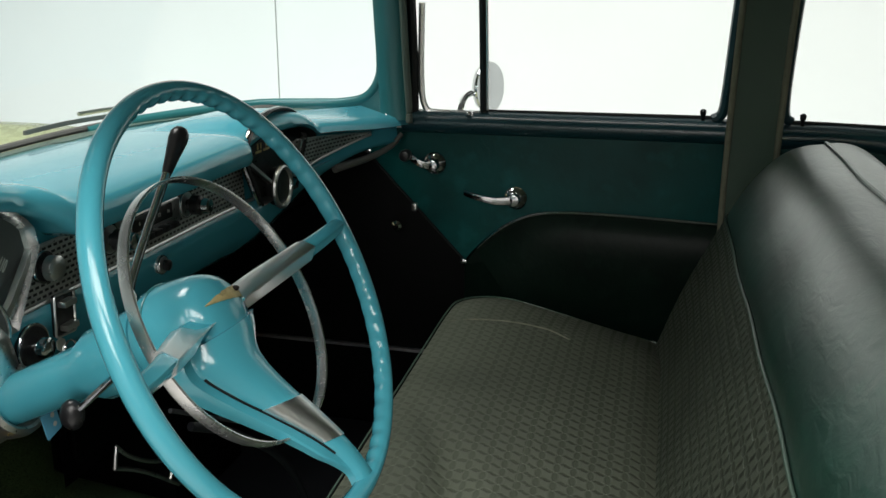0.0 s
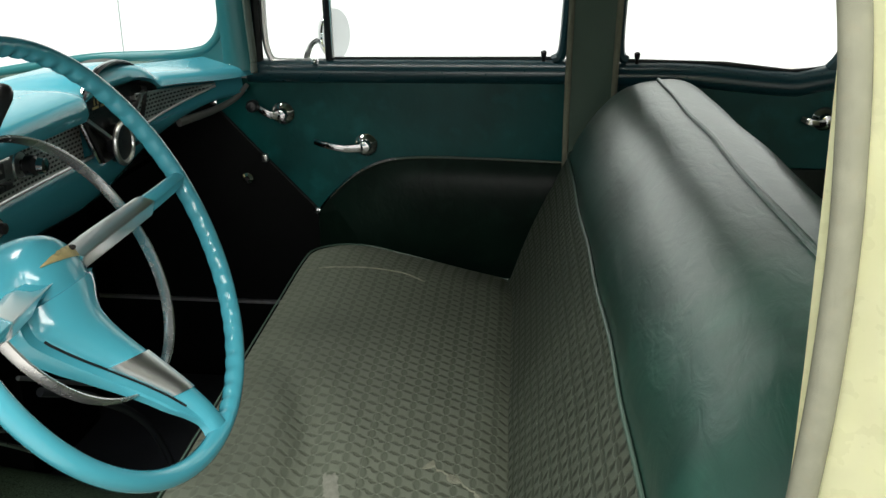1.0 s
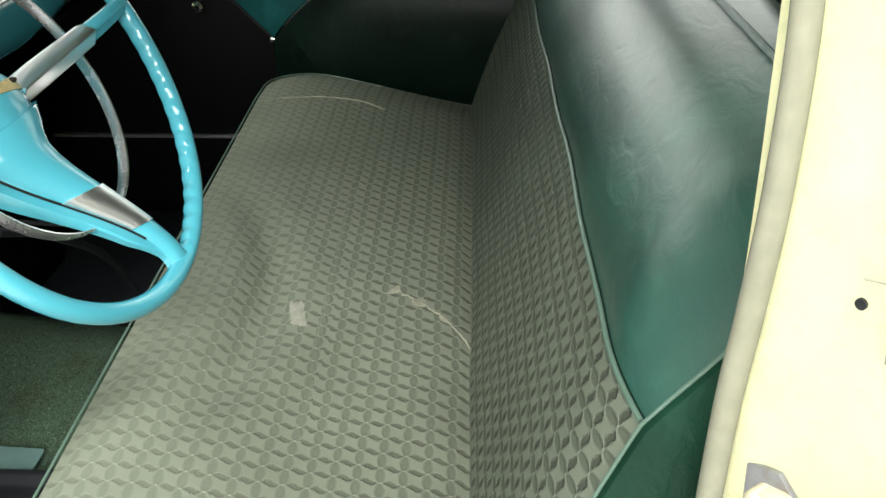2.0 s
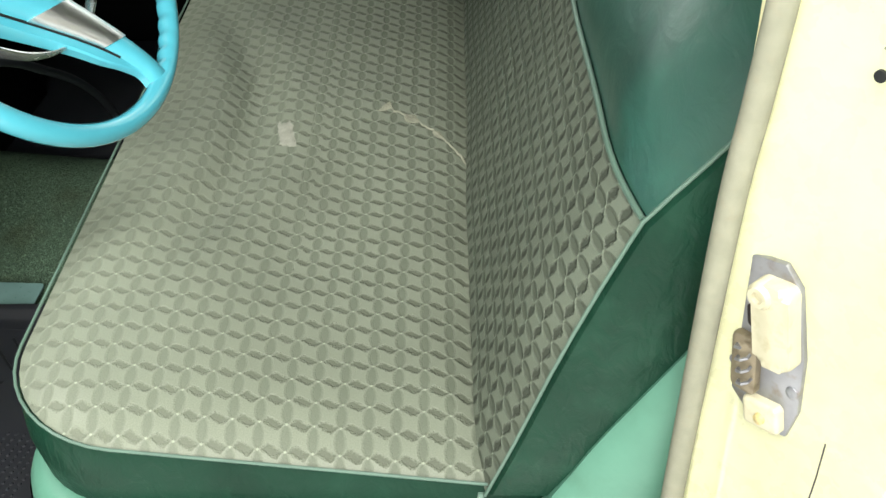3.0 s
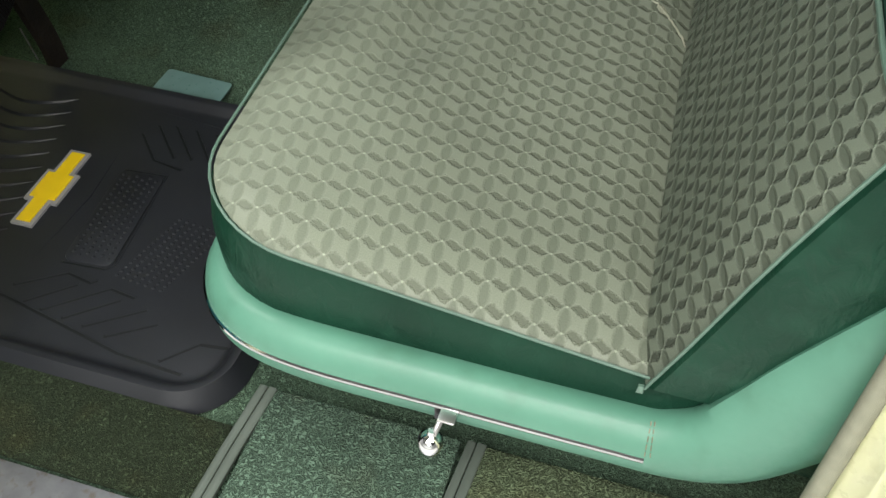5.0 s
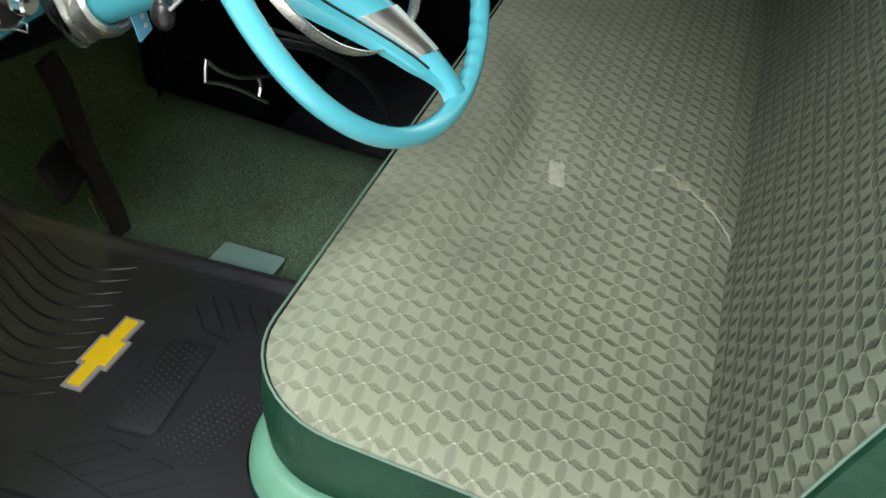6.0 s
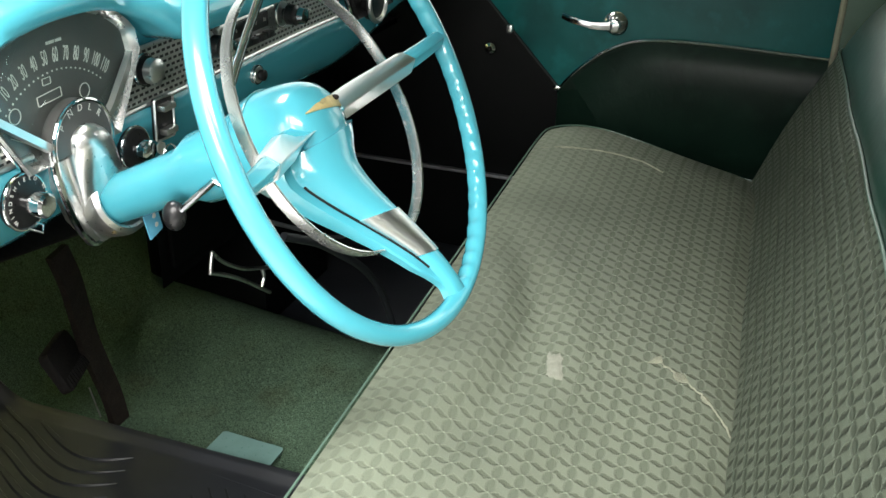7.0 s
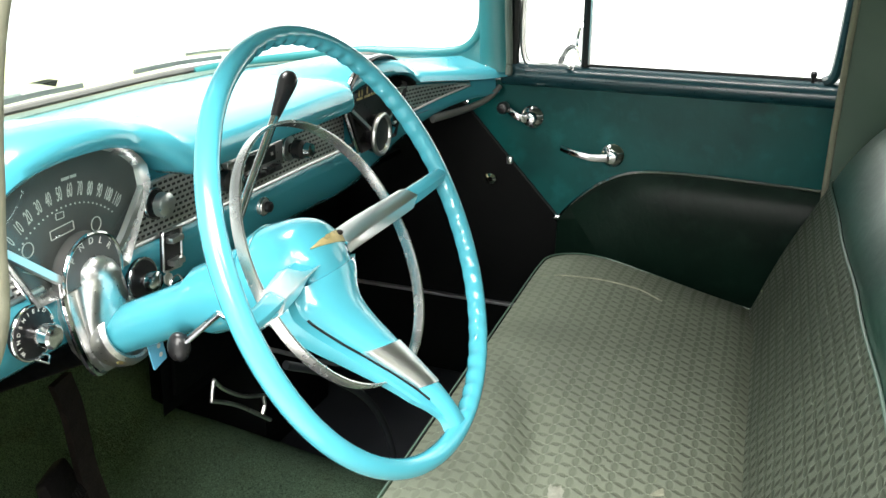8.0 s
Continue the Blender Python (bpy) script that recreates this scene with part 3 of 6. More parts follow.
part("jamb_trim", box(0.232, 0.474, 0.3, 0.29, 0.50, 1.48, 0.004), PILLAR, car)
lace_path = smooth_path([(0.192, 0.464, 0.32), (0.197, 0.463, 0.6), (0.2035, 0.463, 0.85), (0.2085, 0.463, 1.0), (0.214, 0.463, 1.07), (0.219, 0.464, 1.15), (0.220, 0.470, 1.25), (0.210, 0.48, 1.36), (0.180, 0.51, 1.47)], 10)
part("windlace", tube(lace_path, 0.0080, 14, Vector((1, 0, 0))), WINDLACE, car, "worn beige cloth windlace round the doorway")
part("front_windlace", tube(smooth_path([(-0.70, 0.442, 0.97), (-0.60, 0.442, 1.0), (-0.497, 0.442, 1.045), (-0.447, 0.442, 1.11), (-0.434, 0.442, 1.20), (-0.415, 0.445, 1.32), (-0.38, 0.48, 1.47)], 8), 0.010, 12, Vector((0, 1, 0))), WINDLACE, car, "beige cloth windlace on the front of the doorway")

# ---- the bench seat ----
def skew(bm):
    for v in bm.verts:
        v.co.x -= 0.045 * (v.co.y - MID)


def top_height(x, y):
    return 0.720 - 0.13 * (x + 0.40) - 0.032 * ease(1.68, 1.96, y) * ease(-0.36, 0.06, x) - 0.012 * ease(1.7, 1.95, y)


def fold(x, y):
    """Sagging and a long soft fold in the worn cushion."""
    line = -0.236 - 0.9 * (y - 1.02) ** 2 - 0.045 * (y - 1.02)
    wide = math.exp(-(abs(y - 1.03) / 0.24) ** 3)
    dent = -0.014 * math.exp(-(((x - line) / 0.030) ** 2)) * wide
    rise = 0.010 * math.exp(-(((x - line + 0.056) / 0.042) ** 2)) * wide + 0.004 * math.exp(-(((x - line - 0.05) / 0.03) ** 2)) * wide
    sag = -0.012 * math.exp(-(((x + 0.12) / 0.14) ** 2)) * math.exp(-(((y - 0.88) / 0.22) ** 2))
    tuck = -0.016 * ease(-0.02, 0.055, x)
    return dent + rise + sag + tuck + 0.003 * noise.noise((x * 9, y * 9, 0))


seat = thing("bench_seat", "full-width front bench seat in worn olive-grey brocade and dark green vinyl", "seat")
X0, X1, Y0, Y1 = -0.395, 0.075, 0.522, 1.945
NC = 10


def seat_ring(d, z_of):
    corners = (max(0.11 - d * 0.6, 0.012), max(0.03 - d, 0.004), max(0.03 - d, 0.004), max(0.13 - d * 0.6, 0.012))
    base = rounded(X0 + d, Y0 + d, X1 - d, Y1 - d, corners, NC)
    # even out the long sides so that the cloth can sag
    pts = []
    for k, ((ax, ay), (bx, by)) in enumerate(zip(base, base[1:] + base[:1])):
        steps = (16, 90)[k // (NC + 1) % 2] if k % (NC + 1) == NC else 1
        pts += [(ax + (bx - ax) * q / steps, ay + (by - ay) * q / steps) for q in range(steps)]
    return [(x, y, z_of(x, y)) for x, y in pts]


def crown(d):
    return 0.026 * (1 - math.exp(-d / 0.042))


boxing = [seat_ring(d, lambda x, y, a=a: top_height(x, y) - a) for d, a in ((0.012, 0.15), (0.004, 0.12), (-0.002, 0.08), (-0.004, 0.045), (0.0, 0.012), (0.004, 0.0))]
bm = loft(boxing, True, False)
skew(bm)
part("cushion_side", bm, GREEN_DARK, seat, "dark green vinyl boxing")
insets = [0.004, 0.008, 0.014, 0.022] + [0.032 + 0.0105 * k for k in range(21)]
rings = [seat_ring(d, lambda x, y, d=d: top_height(x, y) + crown(d - 0.004) + fold(x, y) * ease(0, 0.05, d)) for d in insets]
bm = loft(rings, True, False)
bm.faces.new([v for v in bm.verts][-len(rings[0]) :])
bmesh.ops.triangulate(bm, faces=[f for f in bm.faces if len(f.verts) > 4])
uv = bm.loops.layers.uv.new("UVMap")
for f in bm.faces:
    for lp in f.loops:
        lp[uv].uv = (lp.vert.co.x, lp.vert.co.y)
skew(bm)
part("cushion", bm, CLOTH, seat, "worn olive-grey brocade cushion with a soft fold")
edge = [Vector((x, y, z + 0.002)) for x, y, z in seat_ring(0.001, top_height)]
bm = tube(edge, 0.0015, 8, closed=True)
skew(bm)
part("cushion_piping", bm, PIPING, seat, "pale green piping")


# backrest: cross section from the foot, up the front and over the top
def back_x(z):
    return 0.012 + 0.40 * (z - 0.655) - 0.003 * math.sin((z - 0.655) / 0.29 * math.pi)


BACK = [(back_x(z), z) for z in (0.60, 0.64, 0.68, 0.72, 0.76, 0.80, 0.84, 0.88, 0.92, 0.937)]
BOLSTER = [(back_x(0.937) + 0.002, 0.938), (0.132, 0.960), (0.145, 0.988), (0.162, 1.015), (0.185, 1.043), (0.214, 1.066), (0.250, 1.080), (0.286, 1.085)]
CAP = [(0.286, 1.087), (0.316, 1.088), (0.344, 1.081), (0.370, 1.062), (0.388, 1.028), (0.395, 0.96), (0.380, 0.80), (0.360, 0.66), (0.18, 0.62)]


def end_shift(y):
    """Roundness of the seat's shoulders towards its ends: how far the section is set back and lowered."""
    d = min(y - 0.519, 1.93 - y)
    t = max(0.0, 1 - d / 0.10)
    return t


def across(profile, y, round_by, drop_by):
    t = end_shift(y) ** 2.2
    out = []
    for x, z in profile:
        least = 0.660 - 0.06 * ease(0.53, 0.60, y)
        if z < least:
            x, z = (back_x(least) + 0.004 * (least - z) if x < 0.13 else x), least
        high = ease(0.80, 1.06, z)
        x += 0.020 * end_shift(y) * math.sin(math.pi * (z - 0.937) / 0.148) if 0.937 < z < 1.085 and x < 0.287 else 0
        out.append((x + round_by * t * 1.5 + 0.004 * noise.noise((y * 5, z * 6, 3)), y, z - drop_by * t * high + 0.018 * (MID - y) / 0.7 * ease(0.7, 0.94, z)))
    return out


rows_y = [0.519 + (1.93 - 0.519) * (0.5 - 0.5 * math.cos(math.pi * k / 60)) * 0.5 + (1.93 - 0.519) * 0.5 * k / 60 for k in range(61)]


def backrest_skin(profile):
    bm = loft([across(profile, y, 0.010, 0.016) for y in rows_y], closed=False)
    uv = bm.loops.layers.uv.new("UVMap")
    for f in bm.faces:
        for lp in f.loops:
            lp[uv].uv = (lp.vert.co.z * 1.08, lp.vert.co.y)
    skew(bm)
    return bm


part("backrest_insert", backrest_skin(BACK), SHADED_BACK_CLOTH, seat, "ribbed olive-grey brocade insert with shade in its darker colours")
fine_bolster = [tuple(v)[:2] for v in smooth_path([(x, z, 0) for x, z in BOLSTER], 3)]
part("backrest_bolster", backrest_skin(fine_bolster), BLACK_VINYL, seat, "black-green creased vinyl bolster")
part("backrest_cap", backrest_skin([tuple(v)[:2] for v in smooth_path([(x, z, 0) for x, z in CAP], 3)]), BLACK_VINYL, seat, "black-green vinyl top and back")
for y, name in ((rows_y[0], "backrest_end"), (rows_y[-1], "backrest_end")):
    ring = across(BACK + BOLSTER[1:] + CAP[1:], y, 0.010, 0.016)
    cx = sum(p[0] for p in ring) / len(ring)
    cz = sum(p[2] for p in ring) / len(ring)
    s = -1 if y < MID else 1
    bm = loft([ring, [(p[0] * 0.97 + cx * 0.03, y + s * 0.008, p[2] * 0.97 + cz * 0.03) for p in ring], [(p[0] * 0.8 + cx * 0.2, y + s * 0.012, p[2] * 0.8 + cz * 0.2) for p in ring], [(cx + (p[0] - cx) * 0.05, y + s * 0.012, cz + (p[2] - cz) * 0.05) for p in ring]])
    skew(bm)
    part(name, bm, GREEN_DARK, seat, "dark green vinyl end panel")

bm = slab([(0.05, 0.585), (0.36, 0.585), (0.36, 0.67), (0.05, 0.67)], 0.012, Matrix.Translation((0, 0.534, 0)) @ pose(0, 0, 0, 90, 0, 0), 0.003)
skew(bm)
part("lower_end_panel", bm, GREEN_DARK, seat, "dark green vinyl under the backrest's end")


def back_point(profile_point, y):
    p = Vector(across([profile_point], y, 0.010, 0.016)[0])
    p.x -= 0.045 * (y - MID)
    return p


part("backrest_piping", tube([back_point(BACK[-1], y) + Vector((-0.001, 0, 0.0005)) for y in rows_y], 0.0023, 8), PIPING, seat, "pale green piping")
part("top_seam", tube([back_point(BOLSTER[-1], y) + Vector((0, 0, 0.001)) for y in rows_y], 0.0042, 8), BLACK_VINYL, seat)
side_line = [back_point(p, rows_y[0]) + Vector((-0.001, -0.003, 0)) for p in BACK[1:] + BOLSTER[1:]]
part("end_piping", tube(side_line, 0.0016, 8, Vector((0, 1, 0))), PIPING, seat, "pale green piping")

# painted side shield that wraps the seat's front corner and turns up behind the backrest
shield_path = smooth_path([(-0.324, 0.95, 0.590), (-0.350, 0.74, 0.595), (-0.354, 0.64, 0.598), (-0.344, 0.575, 0.602), (-0.307, 0.531, 0.605), (-0.24, 0.514, 0.605), (-0.1, 0.512, 0.605), (0.035, 0.512, 0.604), (0.088, 0.512, 0.606), (0.130, 0.512, 0.626), (0.163, 0.512, 0.672), (0.193, 0.512, 0.724), (0.237, 0.512, 0.798), (0.281, 0.512, 0.872), (0.320, 0.512, 0.937)], 8)
HALF = [(-0.014, 0.024), (-0.004, 0.030), (0.008, 0.031), (0.018, 0.026), (0.025, 0.013), (0.027, -0.002), (0.025, -0.018), (0.018, -0.030), (0.006, -0.037), (-0.012, -0.037)]


def shield_rings(section):
    rings = []
    for k, p in enumerate(shield_path):
        d = (shield_path[min(k + 1, len(shield_path) - 1)] - shield_path[max(k - 1, 0)]).normalized()
        out = Vector((d.y, -d.x, 0)) if abs(d.z) < 0.2 else Vector((0, -1, 0))
        out = out.normalized()
        if out.y > 0.01:
            out = -out
        up = d.cross(out).normalized()
        up = -up if up.z < 0 and abs(d.z) < 0.2 else up
        if abs(d.z) >= 0.2 and up.x > 0:
            up = -up
        wide = 1 + 0.55 * ease(0.06, 0.2, p.x)
        rings.append([p + out * o + up * w * wide for o, w in section])
    return rings


part("side_shield", loft(shield_rings(HALF)), GREEN_LIGHT, seat, "sea-green painted metal side shield")
strip = [r[0] for r in shield_rings([(0.027, 0.001)])]
part("shield_strip", tube([p for p in strip if p.x < 0.074], 0.0026, 8), CHROME, seat, "thin chrome strip")
seam = shield_rings([(o + 0.0002, w) for o, w in HALF])
for k in (61, 62):
    for a, b, u in ((2, 3, 0.0), (2, 3, 0.55), (3, 4, 0.1), (3, 4, 0.6), (4, 5, 0.1)):
        p, q = seam[k][a], seam[k][b]
        part("stitch", tube([p.lerp(q, u), p.lerp(q, u + 0.35)], 0.0005, 5), GREASY, seat)
# seat adjuster lever
part("lever_slot", box(-0.110, 0.4835, 0.586, -0.090, 0.488, 0.606, 0.002), BLACK, seat)
part("lever_bracket", box(-0.103, 0.470, 0.604, -0.088, 0.488, 0.607, 0.001), CHROME_WORN, seat)
part("lever_rod", tube([(-0.100, 0.480, 0.604), (-0.102, 0.470, 0.598), (-0.105, 0.464, 0.588)], 0.0028, 8, Vector((0, 1, 0))), CHROME_WORN, seat)
part("lever_knob", lathe([(0.003, -0.015), (0.007, -0.0145), (0.009, -0.010), (0.0102, -0.0085), (0.0116, -0.002), (0.011, 0.004), (0.007, 0.008), (0.004, 0.010), (0.0035, 0.014)], aim((-0.107, 0.464, 0.581), (0.05, 0.15, 1)), 20), CHROME, seat, "small chrome lever knob")
part("piping_end", slab([(-0.003, -0.003), (0.003, -0.003), (0.0025, 0.005), (-0.002, 0.005)], 0.003, Matrix.Translation((0.056, 0.512, 0.664)) @ pose(0, 0, 0, 80, 0, 0), 0.001), PIPING, seat, "pale frayed piping end")
# base frame under the cushion, down to the floor
part("seat_base", box(-0.29, 0.66, 0.335, 0.10, 1.9, 0.60, 0.01), BLACK_PAINT, seat)

# ---- the passenger's doors ----
def belt_garnish(x0, x1, dip=0.0):
    """Rounded sill moulding under the window."""
    sec = [(2.03, 1.077), (2.008, 1.079), (1.995, 1.077), (1.984, 1.072), (1.977, 1.064), (1.974, 1.054), (1.976, 1.044), (1.982, 1.037), (1.990, 1.033), (2.03, 1.030)]
    n = 16
    return loft([[(x, y, z - dip * ease(0.3, 0.55, x) * (1 - ease(0.56, 0.62, x)) + 0.006 * (x - x0)) for y, z in sec] for x in [x0 + (x1 - x0) * k / n for k in range(n + 1)]])


door = thing("front_door", "closed passenger's front door trimmed in teal and dark green vinyl", "car door")
part("door_skin", box(-0.60, 2.04, 0.30, 0.088, 2.08, 1.06, 0.006), YELLOW, door)
card = [(-0.655, 0.978), (-0.440, 0.752), (-0.440, 0.46), (0.088, 0.46), (0.088, 1.04), (-0.60, 1.04), (-0.655, 1.0)]
part("door_card", slab(card, 0.04, Matrix.Translation((0, 2.04, 0)) @ pose(0, 0, 0, 90, 0, 0), 0.004), DOOR_CARD, door, "teal vinyl door card")
part("card_edge", tube([(-0.655, 1.998, 0.978), (-0.55, 1.998, 0.868), (-0.440, 1.998, 0.753)], 0.003, 6, Vector((0, 1, 0))), SEAL, door)
arch = [(0.09, 0.872), (0.0, 0.875), (-0.12, 0.878), (-0.22, 0.877), (-0.29, 0.868), (-0.345, 0.843), (-0.39, 0.808), (-0.425, 0.770), (-0.44, 0.745)]
arch_path = smooth_path([(x, 1.992, z) for x, z in arch], 6)
low = [(p.x, p.z) for p in arch_path] + [(-0.44, 0.46), (0.09, 0.46)]
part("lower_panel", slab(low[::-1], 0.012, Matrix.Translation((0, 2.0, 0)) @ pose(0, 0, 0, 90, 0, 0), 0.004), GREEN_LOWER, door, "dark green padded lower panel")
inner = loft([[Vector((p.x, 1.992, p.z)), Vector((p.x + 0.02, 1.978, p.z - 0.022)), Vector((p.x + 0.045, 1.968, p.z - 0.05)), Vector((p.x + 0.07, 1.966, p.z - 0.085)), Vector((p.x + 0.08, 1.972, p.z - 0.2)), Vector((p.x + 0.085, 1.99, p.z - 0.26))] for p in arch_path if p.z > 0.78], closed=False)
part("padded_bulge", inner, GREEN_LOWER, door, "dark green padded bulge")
part("bead", tube(arch_path, 0.0045, 8, Vector((0, 1, 0))), CHROME, door, "bright curved bead")
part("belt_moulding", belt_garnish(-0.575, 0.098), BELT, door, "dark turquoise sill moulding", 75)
part("window_channel", tube([(-0.40, 2.012, 1.078), (0.078, 2.012, 1.083)], 0.006, 8), SEAL, door)


def frame_bar(points, r, mat, name, parent, label=""):
    return part(name, tube(smooth_path(points, 6), r, 8, Vector((1, 0, 0))), mat, parent, label)


frame_bar([(-0.553, 2.0, 1.07), (-0.553, 1.995, 1.2), (-0.551, 1.97, 1.36), (-0.54, 1.93, 1.48)], 0.010, SEAL, "front_upright", door)
frame_bar([(-0.402, 2.0, 1.08), (-0.402, 1.993, 1.2), (-0.400, 1.965, 1.36), (-0.398, 1.93, 1.48)], 0.009, SEAL, "division_bar", door, "black-edged vent window division bar")
frame_bar([(-0.3925, 1.992, 1.085), (-0.3925, 1.985, 1.2), (-0.390, 1.957, 1.36), (-0.388, 1.92, 1.48)], 0.0025, CHROME_WORN, "division_trim", door)
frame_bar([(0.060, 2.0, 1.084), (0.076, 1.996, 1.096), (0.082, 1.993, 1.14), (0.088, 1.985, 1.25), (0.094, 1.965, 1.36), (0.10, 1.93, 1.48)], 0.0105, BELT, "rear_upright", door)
frame_bar([(-0.535, 2.0, 1.3), (-0.538, 2.001, 1.15), (-0.530, 2.002, 1.087), (-0.50, 2.003, 1.075), (-0.415, 2.003, 1.075)], 0.007, CHROME_WORN, "vent_frame", door, "dull chrome vent window frame")
part("vent_latch", joined(box(-0.438, 1.985, 1.070, -0.422, 1.996, 1.083, 0.002), ball(0.006, pose(-0.430, 1.982, 1.078))), CHROME, door, "small vent window latch")
vent = part("vent_pane", slab([(-0.545, 1.077), (-0.408, 1.077), (-0.405, 1.47), (-0.545, 1.47)], 0.004, Matrix.Translation((0, 2.004, 0)) @ pose(0, 0, 0, 90, 0, 0)), CLEAR, door)
side = part("window_pane", slab([(-0.396, 1.077), (0.082, 1.077), (0.095, 1.47), (-0.39, 1.47)], 0.004, Matrix.Translation((0, 2.010, 0)) @ pose(0, 0, 0, 90, 0, 0)), CLEAR, door)
vent.visible_shadow = side.visible_shadow = False


def lock_button(parent, x, y, z):
    return part("lock_button", lathe([(0.0035, 0), (0.0035, 0.014), (0.006, 0.019), (0.0062, 0.026), (0.003, 0.029)], pose(x, y, z), 12), BLACK, parent, "black lock button")


lock_button(door, 0.040, 1.998, 1.074)


def crank(parent, x, z, turn, length, name):
    """Winder or latch handle: round boss, tapered arm, knob."""
    m = Matrix.Translation((x, 1.999, z)) @ pose(0, 0, 0, 90, 0, 0) @ pose(0, 0, 0, 0, 0, turn)
    h = part(name, lathe([(0.024, 0), (0.025, 0.004), (0.02, 0.010), (0.014, 0.013), (0.012, 0.03), (0.004, 0.032)], m, 24), CHROME, parent, "worn chrome handle")
    arm = smooth_path([(0, 0, 0.026), (length * 0.35, 0.004, 0.034), (length * 0.75, 0.0, 0.036), (length, -0.004, 0.03)], 6)
    bm = sweep(arm, [(-0.009, -0.003), (0.009, -0.003), (0.008, 0.003), (0, 0.0045), (-0.008, 0.003)], Vector((0, 0, 1)), lambda t: 1 - 0.35 * t)
    bmesh.ops.transform(bm, matrix=m, verts=bm.verts)
    part("arm", bm, CHROME, h)
    return h, m


# latch handle: arm lies forward of its boss; winder: arm up and back to a black-centred knob
crank(door, -0.331, 0.901, 176, 0.105, "latch_handle")
w, m = crank(door, -0.508, 0.966, 158, 0.055, "window_winder")
part("winder_knob", lathe([(0.009, 0.025), (0.012, 0.03), (0.013, 0.045), (0.010, 0.052), (0.003, 0.054)], m @ pose(0.058, 0, 0), 16), BLACK, w, "black winder knob")

rear = thing("rear_door", "closed passenger's rear door in dark teal vinyl", "car door")
part("door_skin", box(0.182, 2.04, 0.30, 1.15, 2.08, 1.06, 0.006), YELLOW, rear)
part("door_card", box(0.182, 2.0, 0.46, 1.15, 2.04, 1.04, 0.004), DOOR_CARD, rear, "dark teal vinyl door card")
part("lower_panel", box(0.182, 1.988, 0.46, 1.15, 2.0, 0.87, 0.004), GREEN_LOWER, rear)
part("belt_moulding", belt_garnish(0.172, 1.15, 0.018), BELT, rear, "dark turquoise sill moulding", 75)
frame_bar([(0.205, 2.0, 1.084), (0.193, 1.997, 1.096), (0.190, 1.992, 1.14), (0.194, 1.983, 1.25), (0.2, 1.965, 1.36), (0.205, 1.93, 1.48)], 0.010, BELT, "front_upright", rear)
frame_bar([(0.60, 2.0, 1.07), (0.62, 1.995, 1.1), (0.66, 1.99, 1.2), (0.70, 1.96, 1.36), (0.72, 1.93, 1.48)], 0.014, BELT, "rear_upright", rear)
part("window_channel", tube([(0.195, 2.012, 1.080), (0.40, 2.012, 1.076), (0.53, 2.012, 1.062), (0.60, 2.012, 1.07)], 0.006, 8), SEAL, rear)
lock_button(rear, 0.226, 1.998, 1.072)
p = part("window_pane", slab([(0.195, 1.08), (0.60, 1.07), (0.70, 1.46), (0.205, 1.46)], 0.004, Matrix.Translation((0, 2.010, 0)) @ pose(0, 0, 0, 90, 0, 0)), CLEAR, rear)
p.visible_shadow = False
crank(rear, 0.60, 0.972, 178, 0.05, "latch_handle")
part("quarter_panel", box(0.66, 1.98, 1.06, 1.95, 2.05, 1.50, 0.01), PILLAR, car)

# kick panel ahead of the door
kick = thing("kick_panel", "black kick panel with a small bright vent knob", "trim panel")
part("panel", slab([(-1.2, 0.33), (-0.436, 0.33), (-0.436, 0.750), (-0.652, 0.976), (-0.69, 1.0), (-1.2, 1.0)], 0.022, Matrix.Translation((0, 2.018, 0)) @ pose(0, 0, 0, 90, 0, 0), 0.003), BLACK_PAINT, kick)
part("vent_knob", lathe([(0.004, 0), (0.004, 0.012), (0.011, 0.016), (0.012, 0.024), (0.006, 0.029)], Matrix.Translation((-0.588, 1.996, 0.828)) @ pose(0, 0, 0, 90, 0, 0), 16), CHROME, kick, "small chrome vent knob")
part("clip", box(-0.557, 1.982, 0.862, -0.545, 1.996, 0.878, 0.003), CHROME_WORN, kick)
part("corner_screw", lathe([(0.007, 0), (0.006, 0.004), (0.002, 0.005)], Matrix.Translation((-0.443, 1.990, 0.755)) @ pose(0, 0, 0, 90, 0, 0), 12), CHROME, kick)

# outside mirror on the passenger's door
mirror = thing("side_mirror", "round chrome wing mirror outside the passenger's window", "mirror")
part("shell", lathe([(0.003, -0.03), (0.03, -0.026), (0.054, -0.012), (0.060, 0), (0.058, 0.004), (0.003, 0.004)], aim((-0.446, 2.25, 1.100), (0.95, -0.36, 0.04)), 28), CHROME, mirror)
part("stem", tube(smooth_path([(-0.458, 2.26, 1.09), (-0.490, 2.22, 1.085), (-0.495, 2.17, 1.06), (-0.490, 2.12, 1.02), (-0.485, 2.09, 1.0)], 6), 0.007, 8), CHROME, mirror)
part("foot", lathe([(0.025, 0), (0.022, 0.01), (0.01, 0.018)], aim((-0.475, 2.08, 0.99), (0, 1, 0.4)), 16), CHROME, mirror)

# ---- the dashboard ----
def letters(text, size, m):
    """Text as a flat mesh at the pose m, centred."""
    cu = bpy.data.curves.new("letters", "FONT")
    cu.body, cu.size, cu.align_x, cu.align_y, cu.extrude = text, size, "CENTER", "CENTER", 0.0002
    ob = bpy.data.objects.new("letters", cu)
    me = bpy.data.meshes.new_from_object(ob)
    bm = bmesh.new()
    bm.from_mesh(me)
    bmesh.ops.transform(bm, matrix=m, verts=bm.verts)
    bpy.data.objects.remove(ob)
    bpy.data.meshes.remove(me)
    return bm


